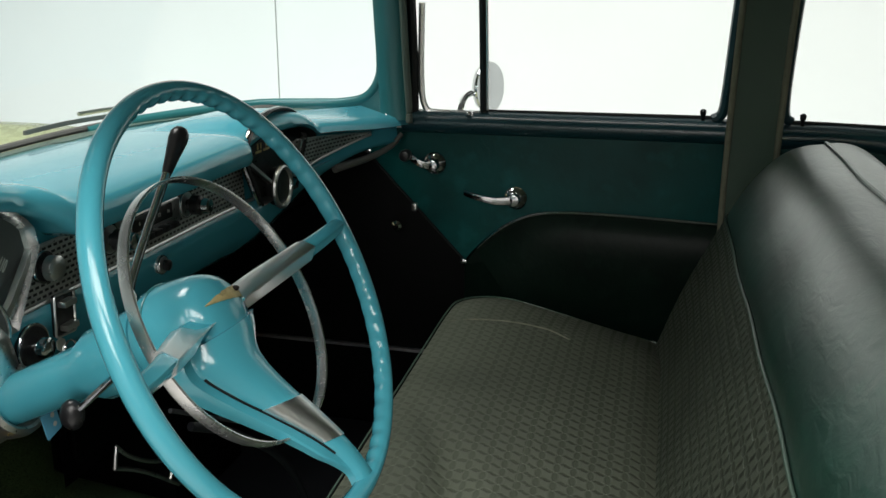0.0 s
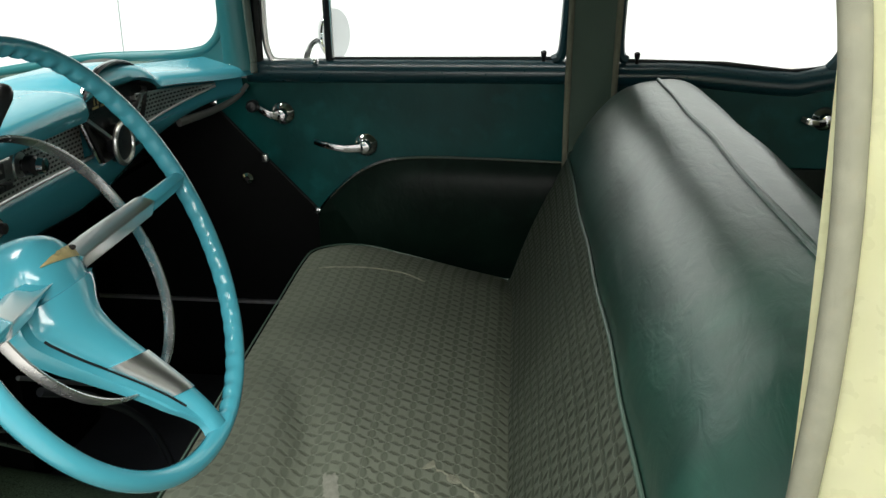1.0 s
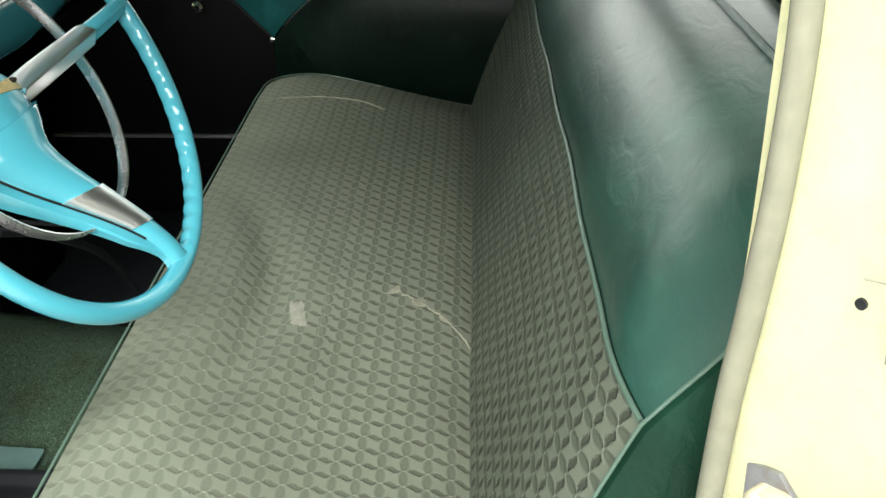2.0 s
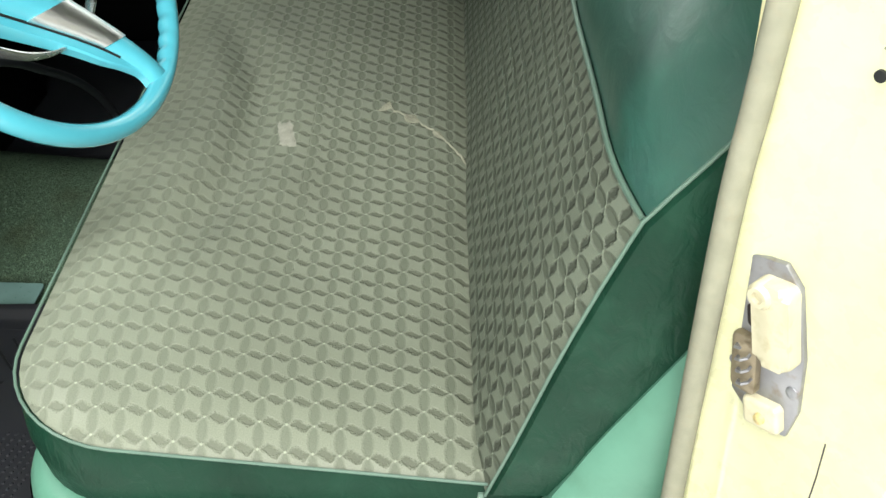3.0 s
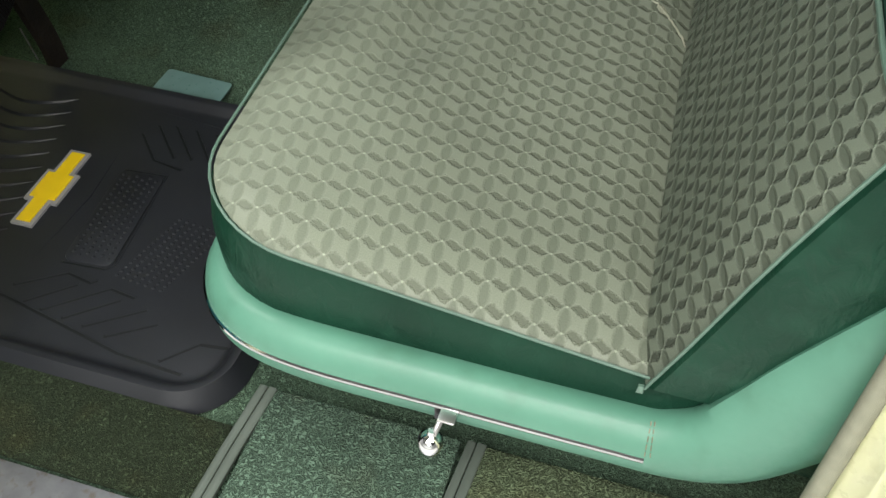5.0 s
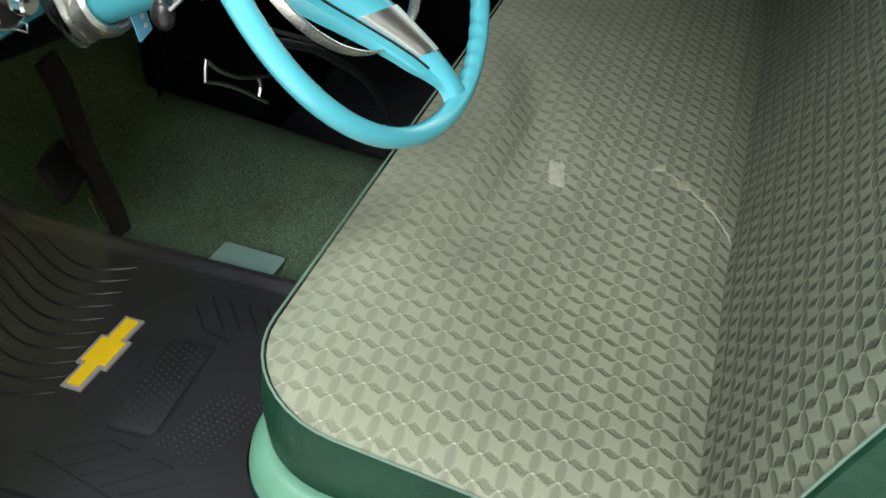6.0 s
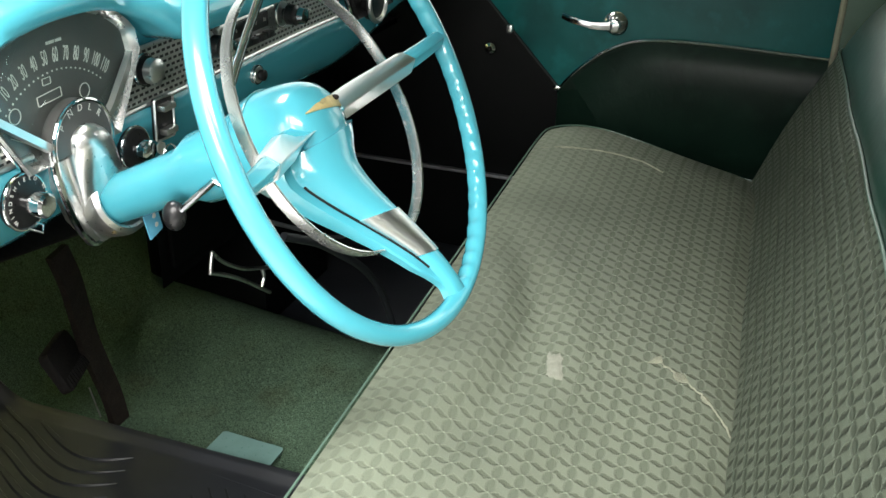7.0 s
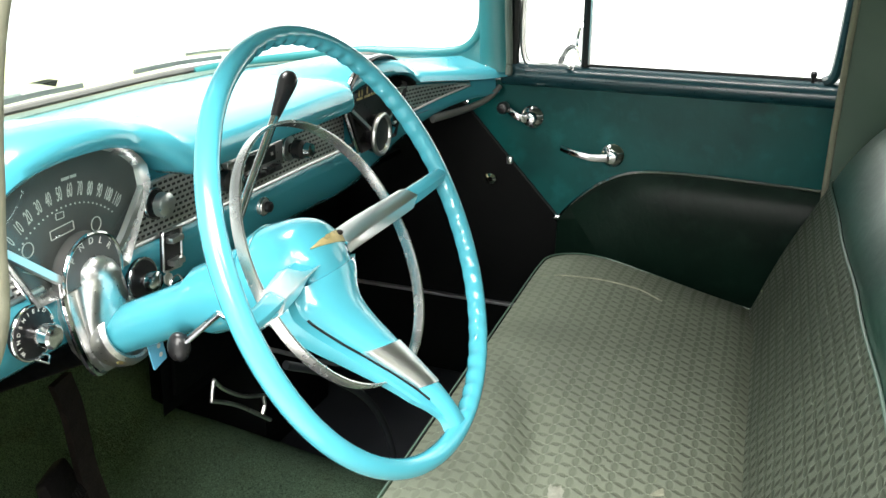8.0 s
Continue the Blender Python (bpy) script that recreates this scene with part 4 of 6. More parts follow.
def facing(x, y, z, spin=0):
    """A pose on the dashboard: local x runs across the car, local y up, local z out of the face."""
    return Matrix.Translation((x, y, z)) @ Matrix(((0, 0, 1, 0), (1, 0, 0, 0), (0, 1, 0, 0), (0, 0, 0, 1))) @ pose(0, 0, 0, 0, 0, spin)


def mesh_trim():
    """Pressed trim: staggered dark slots in bright anodised metal."""
    m = bpy.data.materials.new("slotted_trim")
    m.use_nodes = True
    nt = m.node_tree
    b = nt.nodes["Principled BSDF"]
    uv = nt.nodes.new("ShaderNodeUVMap")
    br = nt.nodes.new("ShaderNodeTexBrick")
    br.offset = 0.5
    for key, v in (("Scale", 1.0), ("Mortar Size", 0.0021), ("Mortar Smooth", 0.25), ("Bias", 0.0), ("Brick Width", 0.0108), ("Row Height", 0.0070)):
        br.inputs[key].default_value = v
    br.inputs["Color1"].default_value = br.inputs["Color2"].default_value = (0.022, 0.022, 0.02, 1)
    br.inputs["Mortar"].default_value = (0.72, 0.72, 0.69, 1)
    nt.links.new(uv.outputs[0], br.inputs["Vector"])
    dirt = nt.nodes.new("ShaderNodeTexNoise")
    dirt.inputs["Scale"].default_value, dirt.inputs["Detail"].default_value = 30, 5
    nt.links.new(uv.outputs[0], dirt.inputs["Vector"])
    mul = nt.nodes.new("ShaderNodeMix")
    mul.data_type, mul.blend_type = "RGBA", "MULTIPLY"
    mul.inputs[0].default_value = 1
    nt.links.new(br.outputs["Color"], mul.inputs[6])
    nt.links.new(maths(nt, "MULTIPLY_ADD", dirt.outputs[0], 0.8, 0.55), mul.inputs[7])
    nt.links.new(mul.outputs[2], b.inputs["Base Color"])
    nt.links.new(maths(nt, "MULTIPLY", br.outputs["Fac"], 0.85), b.inputs["Metallic"])
    b.inputs["Roughness"].default_value = 0.33
    bp = nt.nodes.new("ShaderNodeBump")
    bp.inputs["Strength"].default_value, bp.inputs["Distance"].default_value = 1.0, 0.002
    nt.links.new(br.outputs["Fac"], bp.inputs["Height"])
    nt.links.new(bp.outputs[0], b.inputs["Normal"])
    return m


SLOTTED = mesh_trim()
dash = thing("dashboard", "turquoise enamelled dashboard with slotted bright trim and a fan-shaped speedometer", "dashboard")
FAN, FAN2 = 0.810, 1.575
DIAL_X = -0.700


def hood(y):
    return max((1 - min(abs(y - c) / r, 1) ** 2.4) ** 0.7 * w for c, w, r in ((FAN, 1.05, 0.158), (FAN2, 0.56, 0.130)))


def pad(y):
    """The middle of the dashboard swells towards the seat between the two bays."""
    return ease(0.905, 0.985, y) * ease(1.478, 1.406, y)


def dash_section(y):
    b, xl, xs, c = hood(y), face_x(y), screen_x(y), pad(y)
    end, rise = ease(1.66, 1.95, y), ease(1.48, 1.95, y)
    under = lambda z: z + (1.005 - z) * 0.82 * rise + 0.018 * rise
    drop = 0.022 * end - 0.018 * c
    top = lambda k, z: (xs + 0.012 + (xl - 0.05 - xs) * k, y, z - 0.009 * end)
    f = ease(1.58, 1.74, y)
    xl -= 0.010 * f
    xh = xl + 0.012 * b + 0.040 * c + 0.010 * f
    up = 0.010 * f
    lip = xh + 0.014
    out = [top(0, foot_z(y) - 0.006 + 0.009 * end), top(0.3, 1.084 + 0.004 * b + 0.006 * c), top(0.55, 1.094 + 0.018 * b + 0.014 * c), top(0.78, 1.099 + 0.045 * b + 0.018 * c)]
    out += [(xh - 0.035, y, 1.099 + 0.058 * b - drop), (xh - 0.012, y, 1.096 + 0.060 * b - drop), (xh + 0.004, y, 1.090 + 0.060 * b - drop), (lip - 0.003, y, 1.080 + 0.060 * b - drop), (lip, y, 1.070 + 0.061 * b - drop - 0.008 * c + 0.004 * f), (lip - 0.005, y, 1.062 + 0.062 * b - drop - 0.010 * c + up), (xh - 0.006, y, 1.060 + 0.062 * b - drop - 0.010 * c + up)]
    out += [(xl - 0.008, y, 1.060 + 0.058 * b - 0.022 * end + 0.006 * c + up), (xl - 0.008, y, 1.052 - 0.011 * end + up), (xl - 0.006, y, 1.02 + 0.012 * rise + 0.006 * f), (xl - 0.004, y, 0.992 + 0.016 * rise + 0.003 * f), (xl + 0.004, y, under(0.984)), (xl + 0.003, y, under(0.965)), (xl - 0.008, y, under(0.930)), (xl - 0.022, y, under(0.905)), (xl - 0.045, y, under(0.888)), (xl - 0.09, y, under(0.880)), (xl - 0.3, y, under(0.876))]
    return out


dash_ys = [0.455 + k * 0.0127 for k in range(121)]
bm = loft([dash_section(y) for y in dash_ys], closed=False)
bmesh.ops.recalc_face_normals(bm, faces=bm.faces)
part("dash_panel", bm, TURQ, dash, "glossy turquoise enamelled panel with two hooded bays", 55)
bm = loft([[(screen_x(y) + 0.012 + (face_x(y) - 0.062 - screen_x(y)) * k, y, dash_section(y)[0][2] + (dash_section(y)[1][2] - dash_section(y)[0][2]) * k / 0.3 + 0.0022) for k in (0.0, 0.08, 0.16, 0.22)] for y in dash_ys], closed=False)
bmesh.ops.solidify(bm, geom=bm.faces[:], thickness=0.003)
part("defroster_panel", bm, MINT, dash, "pale mint enamelled strip under the windscreen")
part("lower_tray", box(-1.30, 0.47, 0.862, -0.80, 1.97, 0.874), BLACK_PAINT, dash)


def band(y0, y1, low, high, out, name, mat, label=""):
    """A strip that follows the dashboard's face between two heights, with a map in metres."""
    n = max(4, int((y1 - y0) / 0.02))
    rows = []
    for k in range(n + 1):
        y = y0 + (y1 - y0) * k / n
        a, b = low(y), high(y)
        x = face_x(y) - 0.010 * ease(1.58, 1.74, y)
        rows.append([(x - 0.004 + out, y, a), (x - 0.006 + out, y, b), (x - 0.010, y, b + 0.001), (x - 0.010, y, a - 0.001)])
    bm = loft(rows)
    uv = bm.loops.layers.uv.new("UVMap")
    for f in bm.faces:
        for lp in f.loops:
            lp[uv].uv = (lp.vert.co.y, lp.vert.co.z)
    return part(name, bm, mat, dash, label, 30)


def rail(y0, y1, z, r, name, n=24):
    ys = [y0 + (y1 - y0) * k / n for k in range(n + 1)]
    return part(name, tube([(face_x(y) + 0.0005 - 0.010 * ease(1.58, 1.74, y), y, z(y)) for y in ys], r, 8), CHROME_WORN, dash)


band(0.90, 1.475, lambda y: 0.994 + 0.0 * y, lambda y: min(1.057, 0.996 + max(0, y - 0.872) * 1.25, 0.996 + max(0, 1.512 - y) * 1.25 + 0.006), 0.004, "slotted_insert", SLOTTED, "bright slotted trim insert")
band(0.50, 0.742, lambda y: 0.996, lambda y: min(1.045, 1.000 + max(0, 0.752 - y) * 0.75), 0.004, "slotted_insert", SLOTTED, "bright slotted trim insert")
band(1.662, 1.893, lambda y: 1.006 + 0.033 * (y - 1.66) / 0.23, lambda y: 1.064 - 0.019 * (y - 1.66) / 0.23, 0.004, "slotted_insert", SLOTTED, "bright slotted trim insert")
rail(0.875, 1.50, lambda y: 0.991, 0.0035, "trim_rail")
rail(0.935, 1.46, lambda y: 1.060, 0.0022, "trim_rail")
rail(0.50, 0.755, lambda y: 0.993, 0.0035, "trim_rail")
rail(1.65, 1.898, lambda y: 1.004 + 0.035 * (y - 1.66) / 0.23, 0.003, "trim_rail")
rail(1.66, 1.898, lambda y: 1.066 - 0.020 * (y - 1.66) / 0.23, 0.002, "trim_rail")


def fan_outline(c, grow=0.0):
    """Shape of the instrument bay: narrow foot, flared sides, arched top."""
    pts = [(-0.070 - grow * 0.5, -0.06 - grow), (0.070 + grow * 0.5, -0.06 - grow), (0.118 + grow, 0.018)]
    for k in range(1, 16):
        a = radians(12 + 156 * k / 16)
        pts.append(((0.122 + grow) * math.cos(a), 0.018 + (0.066 + grow) * max(0, math.sin(a)) ** 1.05))
    pts.append((-0.118 - grow, 0.018))
    return [(x, y) for x, y in pts]


for c, mat, name, x0 in ((FAN, GAUGE, "speedometer_face", DIAL_X), (FAN2, BLACK, "clock_panel", face_x(FAN2))):
    part(name, slab(fan_outline(c), 0.006, facing(x0 - 0.006, c, 1.046), 0.002), mat, dash, "dark grey fan-shaped dial" if c == FAN else "black fan-shaped panel with worn gold script")
    flare = [[facing(x0 + d, c, 1.046) @ Vector((x, y, 0)) for x, y in fan_outline(c, g)] for d, g in ((-0.002, -0.004), (0.004, -0.001), (0.010, 0.002), (0.014, 0.006), (0.010, 0.008))]
    part("bay_wall", loft(flare, True, False), BAY_METAL if c == FAN else BLACK, dash, "bright flared wall round the dial" if c == FAN else "")
    rim = [facing(x0 + 0.003, c, 1.046) @ Vector((x, y, 0)) for x, y in fan_outline(c, 0.004)]
    part("bay_rim", tube(rim, 0.0042, 8, Vector((1, 0, 0)), closed=True), CHROME, dash, "chrome bay rim")

# dial: speed figures along an arc, dots below, small windows
dial_x = DIAL_X + 0.0006
arc_y, arc_z, arc_r = 0.803, 0.958, 0.128
figures, ticks = [], []
for k in range(12):
    a = radians(130.2 - k * 7.3)
    m = facing(dial_x, arc_y + arc_r * math.cos(a), arc_z + arc_r * math.sin(a), math.degrees(a) - 90) @ Matrix.Diagonal((0.48, 1.25, 1, 1))
    figures.append(letters(str(k * 10), 0.018, m))
    for q in (0, 0.5):
        b = radians(130.2 - (k + q) * 7.3)
        if k + q <= 11:
            ticks.append(lathe([(0.0011, 0), (0.0011, 0.0006)], facing(dial_x, arc_y + 0.113 * math.cos(b), arc_z + 0.113 * math.sin(b)), 8))
part("speed_figures", joined(*figures), INK, dash, "pale speed figures 0 to 110")
part("speed_dots", joined(*ticks), INK, dash)
part("needle", slab([(-0.0009, 0), (0.0009, 0), (0.0004, 0.085), (-0.0004, 0.085)], 0.0008, facing(dial_x + 0.0015, arc_y, arc_z + 0.02, 60)), INK, dash)


def ring_outline(w, h, r):
    return rounded(-w / 2, -h / 2, w / 2, h / 2, r, 4)


def bezel(name, y, z, w, h, r, thick, spin=0, mat=None):
    path = [facing(dial_x + 0.0006, y, z, spin) @ Vector((a, b, 0)) for a, b in ring_outline(w, h, r)]
    return part(name, tube(path, thick, 6, Vector((1, 0, 0)), closed=True), mat or INK, dash)


bezel("odometer_frame", 0.793, 1.046, 0.036, 0.010, 0.001, 0.0006, 4)
bezel("gauge_ring", 0.847, 1.038, 0.016, 0.016, 0.0079, 0.0006)
bezel("gauge_ring", 0.741, 1.040, 0.016, 0.016, 0.0079, 0.0006)
bezel("warning_window", 0.792, 1.063, 0.012, 0.007, 0.001, 0.0005)
part("script_bars", joined(*[box(dial_x, 0.80 + d, 1.099 + dz, dial_x + 0.0008, 0.80 + d + w, 1.099 + dz + 0.003) for d, w, dz in ((0, 0.012, 0), (0.014, 0.009, 0))]), INK, dash)
glass_pane = part("dial_glass", slab(fan_outline(FAN, -0.003), 0.0015, facing(DIAL_X + 0.006, FAN, 1.046)), CLEAR, dash)
glass_pane.visible_shadow = False

# gear quadrant: half disc with letters, over a chrome shroud that runs down to the column
GY, GZ = 0.812, 0.992
gx = DIAL_X + 0.020
disc = [(0.047 * math.cos(radians(a)), 0.047 * math.sin(radians(a))) for a in range(-12, 193, 8)]
part("gear_quadrant", slab(disc, 0.016, facing(gx - 0.016, GY, GZ), 0.001), GAUGE, dash, "half-round gear quadrant")
part("quadrant_rim", tube([facing(gx + 0.001, GY, GZ) @ Vector((x, y, 0)) for x, y in disc], 0.0026, 8, Vector((1, 0, 0))), CHROME, dash)
part("gear_letters", joined(*[letters(ch, 0.0105, facing(gx + 0.0004, GY + 0.0385 * math.cos(radians(a)), GZ + 0.0385 * math.sin(radians(a)), a - 90)) for ch, a in zip("PNDLR", (140, 112, 88, 64, 40))]), INK, dash, "pale gear letters")
AXIS = Vector((0.899, -0.05, 0.435)).normalized()
HUB = Vector((-0.357, 0.829, 1.066))
collar_at = HUB - AXIS * 0.352
# domed shroud that runs from the quadrant down over the column's root
shroud_rings = []
for t, w, out in ((0.0, 0.006, 0.003), (0.04, 0.018, 0.012), (0.10, 0.026, 0.017), (0.2, 0.031, 0.019), (0.35, 0.034, 0.017), (0.5, 0.036, 0.013), (0.75, 0.038, 0.006), (1.0, 0.039, 0.0), (1.2, 0.037, -0.004), (1.34, 0.030, -0.008)):
    cy, cz = GY + 0.002 + (collar_at.y - GY) * t, GZ + 0.020 + (collar_at.z - 0.012 - GZ - 0.020) * t
    shroud_rings.append([(gx - 0.012 + (out + 0.012) * max(0, math.sin(radians(a))) ** 0.7, cy - w * math.cos(radians(a)), cz) for a in range(0, 181, 10)])
part("column_shroud", loft(shroud_rings, closed=False), CHROME_WORN, dash, "worn chrome column shroud")
part("shroud_foot", lathe([(0.030, -0.030), (0.040, -0.020), (0.0425, -0.004), (0.041, 0.005), (0.036, 0.009), (0.0325, 0.007), (0.0315, -0.012)], aim(collar_at, AXIS), 36), CHROME_WORN, dash, "worn chrome column collar")
FLAT = [(-0.0055, -0.003), (0.0055, -0.003), (0.004, 0.004), (-0.004, 0.004)]
for s in (-1, 1):
    part("bay_arm", sweep([(gx - 0.006, GY + s * 0.040, GZ + 0.004), (gx - 0.008, GY + s * 0.066, GZ + 0.024), (gx - 0.016, FAN + s * 0.119, 1.060)], FLAT, Vector((1, 0, 0))), BRUSHED, dash, "chrome arm beside the dial")
    leg = [(gx - 0.006, GY + s * 0.043, GZ + 0.006), (gx - 0.006, GY + s * 0.046 + 0.006, 0.960), (gx - 0.008, GY + s * 0.044 + 0.022, 0.905), (gx - 0.014, GY + 0.034 + s * 0.030, 0.868), (gx - 0.018, GY + 0.038 + s * 0.006, 0.862)]
    part("shroud_edge", tube(smooth_path(leg, 6), 0.0048, 8, Vector((1, 0, 0))), CHROME, dash)
back = [(GY - 0.043, GZ + 0.006), (GY - 0.040, 0.960), (GY - 0.022, 0.905), (GY + 0.004, 0.868), (GY + 0.064, 0.868), (GY + 0.066, 0.905), (GY + 0.052, 0.960), (GY + 0.043, GZ + 0.006)]
part("shroud_plate", slab([(y - GY, z - GZ) for y, z in back], 0.012, facing(gx - 0.022, GY, GZ)), CHROME_WORN, dash, "worn chrome plate behind the column")

# knobs
def dash_knob(y, z, r, long, name, label, mats=(CHROME, CHROME), base=0.0, skirt=None):
    m = facing(face_x(y) + base, y, z)
    k = part(name, lathe([(r * 0.55, 0), (r * 0.55, long * 0.35), (r, long * 0.5), (r, long * 0.92), (r * 0.8, long), (r * 0.1, long * 1.02)], m, 24), mats[0], dash, label)
    if skirt:
        part("escutcheon", lathe([(skirt, -0.002), (skirt, 0.003), (skirt * 0.9, 0.006), (skirt * 0.3, 0.007)], m, 32), mats[1], k)
        part("escutcheon_rim", tube([m @ Vector((skirt * math.cos(t * math.pi / 16), skirt * math.sin(t * math.pi / 16), 0.004)) for t in range(32)], 0.0014, 6, Vector((1, 0, 0)), closed=True), CHROME, k)
    return k


dash_knob(0.951, 1.034, 0.0155, 0.024, "lamp_knob", "dark-centred chrome knob", (CHROME_WORN, BLACK), 0.0, 0.019)
key = dash_knob(0.911, 0.949, 0.013, 0.026, "ignition_switch", "chrome ignition switch with a key ring", (CHROME, BLACK), 0.004, 0.027)
part("key_ring", tube([(face_x(0.93) + 0.035, 0.940 + 0.012 * math.cos(t * math.pi / 10), 0.935 + 0.014 * math.sin(t * math.pi / 10)) for t in range(20)], 0.001, 6, Vector((1, 0, 0)), closed=True), CHROME, key)
part("key", slab([(-0.004, 0), (0.004, 0), (0.008, 0.010), (0.004, 0.018), (-0.004, 0.018), (-0.008, 0.010)], 0.002, facing(face_x(0.93) + 0.032, 0.932, 0.940, 30)), CHROME_WORN, key)
wiper = dash_knob(0.727, 0.954, 0.0135, 0.034, "wiper_knob", "chrome wiper knob on a black lettered plate", (CHROME, BLACK), 0.004, 0.030)
part("plate_letters", joined(*[letters(ch, 0.0064, facing(face_x(0.727) + 0.0128, 0.727 + 0.0255 * math.cos(radians(a)), 0.954 + 0.0255 * math.sin(radians(a)), a - 90)) for ch, a in zip("WINDSHIELD WIPER", [214 - 17.5 * k for k in range(16)])]), INK, wiper, "pale lettering round the plate")
part("wire_clip", tube([(face_x(0.73) + 0.010, 0.722, 0.926), (face_x(0.73) + 0.018, 0.733, 0.918), (face_x(0.73) + 0.012, 0.742, 0.922), (face_x(0.73) + 0.008, 0.733, 0.930)], 0.0012, 6, Vector((1, 0, 0))), CHROME, wiper)
dash_knob(1.200, 0.963, 0.008, 0.016, "lighter_knob", "small dark cigar lighter", (BLACK, CHROME_WORN), 0.004, 0.013)
# heater control slot with levers
part("control_plate", slab(ring_outline(0.038, 0.052, 0.004), 0.004, facing(face_x(0.97) + 0.004, 0.972, 0.969, -4), 0.001), BLACK, dash, "black heater control plate with chrome levers")
for dz in (-0.016, 0.014):
    part("control_lever", box(face_x(0.97) + 0.008, 0.960, 0.966 + dz, face_x(0.97) + 0.02, 0.984, 0.974 + dz, 0.002), CHROME_WORN, dash)
part("control_frame", tube([facing(face_x(0.97) + 0.009, 0.972, 0.969, -4) @ Vector((a, b, 0)) for a, b in ring_outline(0.038, 0.052, 0.004)], 0.0016, 6, Vector((1, 0, 0)), closed=True), CHROME_WORN, dash)

# radio in the middle
part("radio_face", slab(ring_outline(0.15, 0.040, 0.006), 0.010, facing(face_x(1.19) - 0.002, 1.185, 1.032), 0.002), CHROME_WORN, dash, "chrome radio front")
part("radio_dial", slab(ring_outline(0.105, 0.022, 0.003), 0.003, facing(face_x(1.19) + 0.0085, 1.180, 1.038), 0.001), BLACK, dash)
for t, y in (("6", 1.145), ("8", 1.17), ("12", 1.195), ("16", 1.22)):
    part("dial_figure", letters(t, 0.008, facing(face_x(1.19) + 0.0122, y, 1.038)), INK, dash)
for k in range(5):
    part("push_button", box(face_x(1.19) + 0.006, 1.130 + k * 0.022, 1.012, face_x(1.19) + 0.020, 1.147 + k * 0.022, 1.021, 0.002), BLACK, dash, "black push button")
for y in (1.085, 1.285):
    dash_knob(y, 1.032, 0.015, 0.03, "radio_knob", "black radio knob with a bright tip", (BLACK, CHROME_WORN), 0.0, 0.02)
    part("knob_tip", lathe([(0.009, 0), (0.012, 0.004), (0.011, 0.013), (0.003, 0.015)], facing(face_x(y) + 0.03, y, 1.032), 20), CHROME, dash)

# passenger's bay: script bars, arms, round clock
part("gold_script_bars", joined(*[box(face_x(FAN2) + 0.001, y, z, face_x(FAN2) + 0.002, y + w, z + h) for y, z, w, h in ((1.505, 1.068, 0.022, 0.004), (1.512, 1.074, 0.004, 0.012), (1.524, 1.074, 0.004, 0.01), (1.535, 1.068, 0.024, 0.004), (1.545, 1.074, 0.004, 0.012), (1.565, 1.068, 0.022, 0.004))]), BRASS, dash, "worn gold script")
part("clock_body", lathe([(0.034, -0.004), (0.034, 0.012), (0.030, 0.014), (0.003, 0.010)], facing(face_x(1.56) + 0.004, 1.575, 0.998), 32), BLACK, dash, "round black clock")
part("clock_rim", tube([facing(face_x(1.56) + 0.018, 1.575, 0.998) @ Vector((0.035 * math.cos(t * math.pi / 16), 0.035 * math.sin(t * math.pi / 16), 0)) for t in range(32)], 0.0048, 8, Vector((1, 0, 0)), closed=True), CHROME_WORN, dash, "chrome clock rim")
for s in (-1, 1):
    part("bay_arm", sweep([(face_x(FAN2) + 0.010, FAN2 + s * 0.038, 1.014), (face_x(FAN2) + 0.006, FAN2 + s * 0.118, 1.066)], [(-0.004, -0.004), (0.004, -0.004), (0.003, 0.004), (-0.003, 0.004)], Vector((1, 0, 0))), CHROME_WORN, dash)
# black sheet over the underside of the passenger bay's hood
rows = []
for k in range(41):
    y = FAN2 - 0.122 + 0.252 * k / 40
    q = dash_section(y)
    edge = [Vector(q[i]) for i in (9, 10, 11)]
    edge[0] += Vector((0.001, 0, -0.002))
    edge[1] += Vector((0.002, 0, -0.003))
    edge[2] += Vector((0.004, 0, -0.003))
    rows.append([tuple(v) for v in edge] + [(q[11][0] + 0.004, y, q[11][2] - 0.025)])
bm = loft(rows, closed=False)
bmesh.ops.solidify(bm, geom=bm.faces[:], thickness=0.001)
part("hood_underside", bm, BLACK, dash, "black sheet under the hood")
# end moulding that runs from the dashboard to the door
part("end_moulding", sweep(smooth_path([(-0.66, 1.80, 0.985), (-0.625, 1.90, 0.99), (-0.595, 1.955, 1.005), (-0.575, 1.978, 1.03)], 6), circle2d(0.0085, 10, 0.007), Vector((0, 0, 1)), lambda t: 1 - 0.4 * t), TRIM, dash, "dull bright end moulding")

# ---- steering column ----
column = thing("steering_column", "turquoise steering column with chrome gear lever and signal stalk", "steering column")


part("jacket", lathe([(0.0285, -0.385), (0.0285, -0.262), (0.030, -0.235), (0.039, -0.212), (0.0405, -0.172), (0.043, -0.145), (0.044, -0.137), (0.03, -0.136)], aim(HUB, AXIS), 36), TURQ, column)
part("mast", tube([HUB - AXIS * 0.38, HUB - AXIS * 0.7, HUB - AXIS * 1.05], 0.024, 14), BLACK_PAINT, column)
lever0 = HUB - AXIS * 0.19 + Vector((0.0, 0.03, 0.015))
knob_at = Vector((-0.541, 1.003, 1.176))
up = (knob_at - Vector((-0.545, 0.9, 1.051))).normalized()
part("gear_lever", tube(smooth_path([lever0, lever0 + Vector((-0.012, 0.02, 0.03)), Vector((-0.545, 0.9, 1.051)), knob_at - up * 0.035], 6), 0.0052, 10, Vector((1, 0, 0))), CHROME, column, "chrome gear lever")
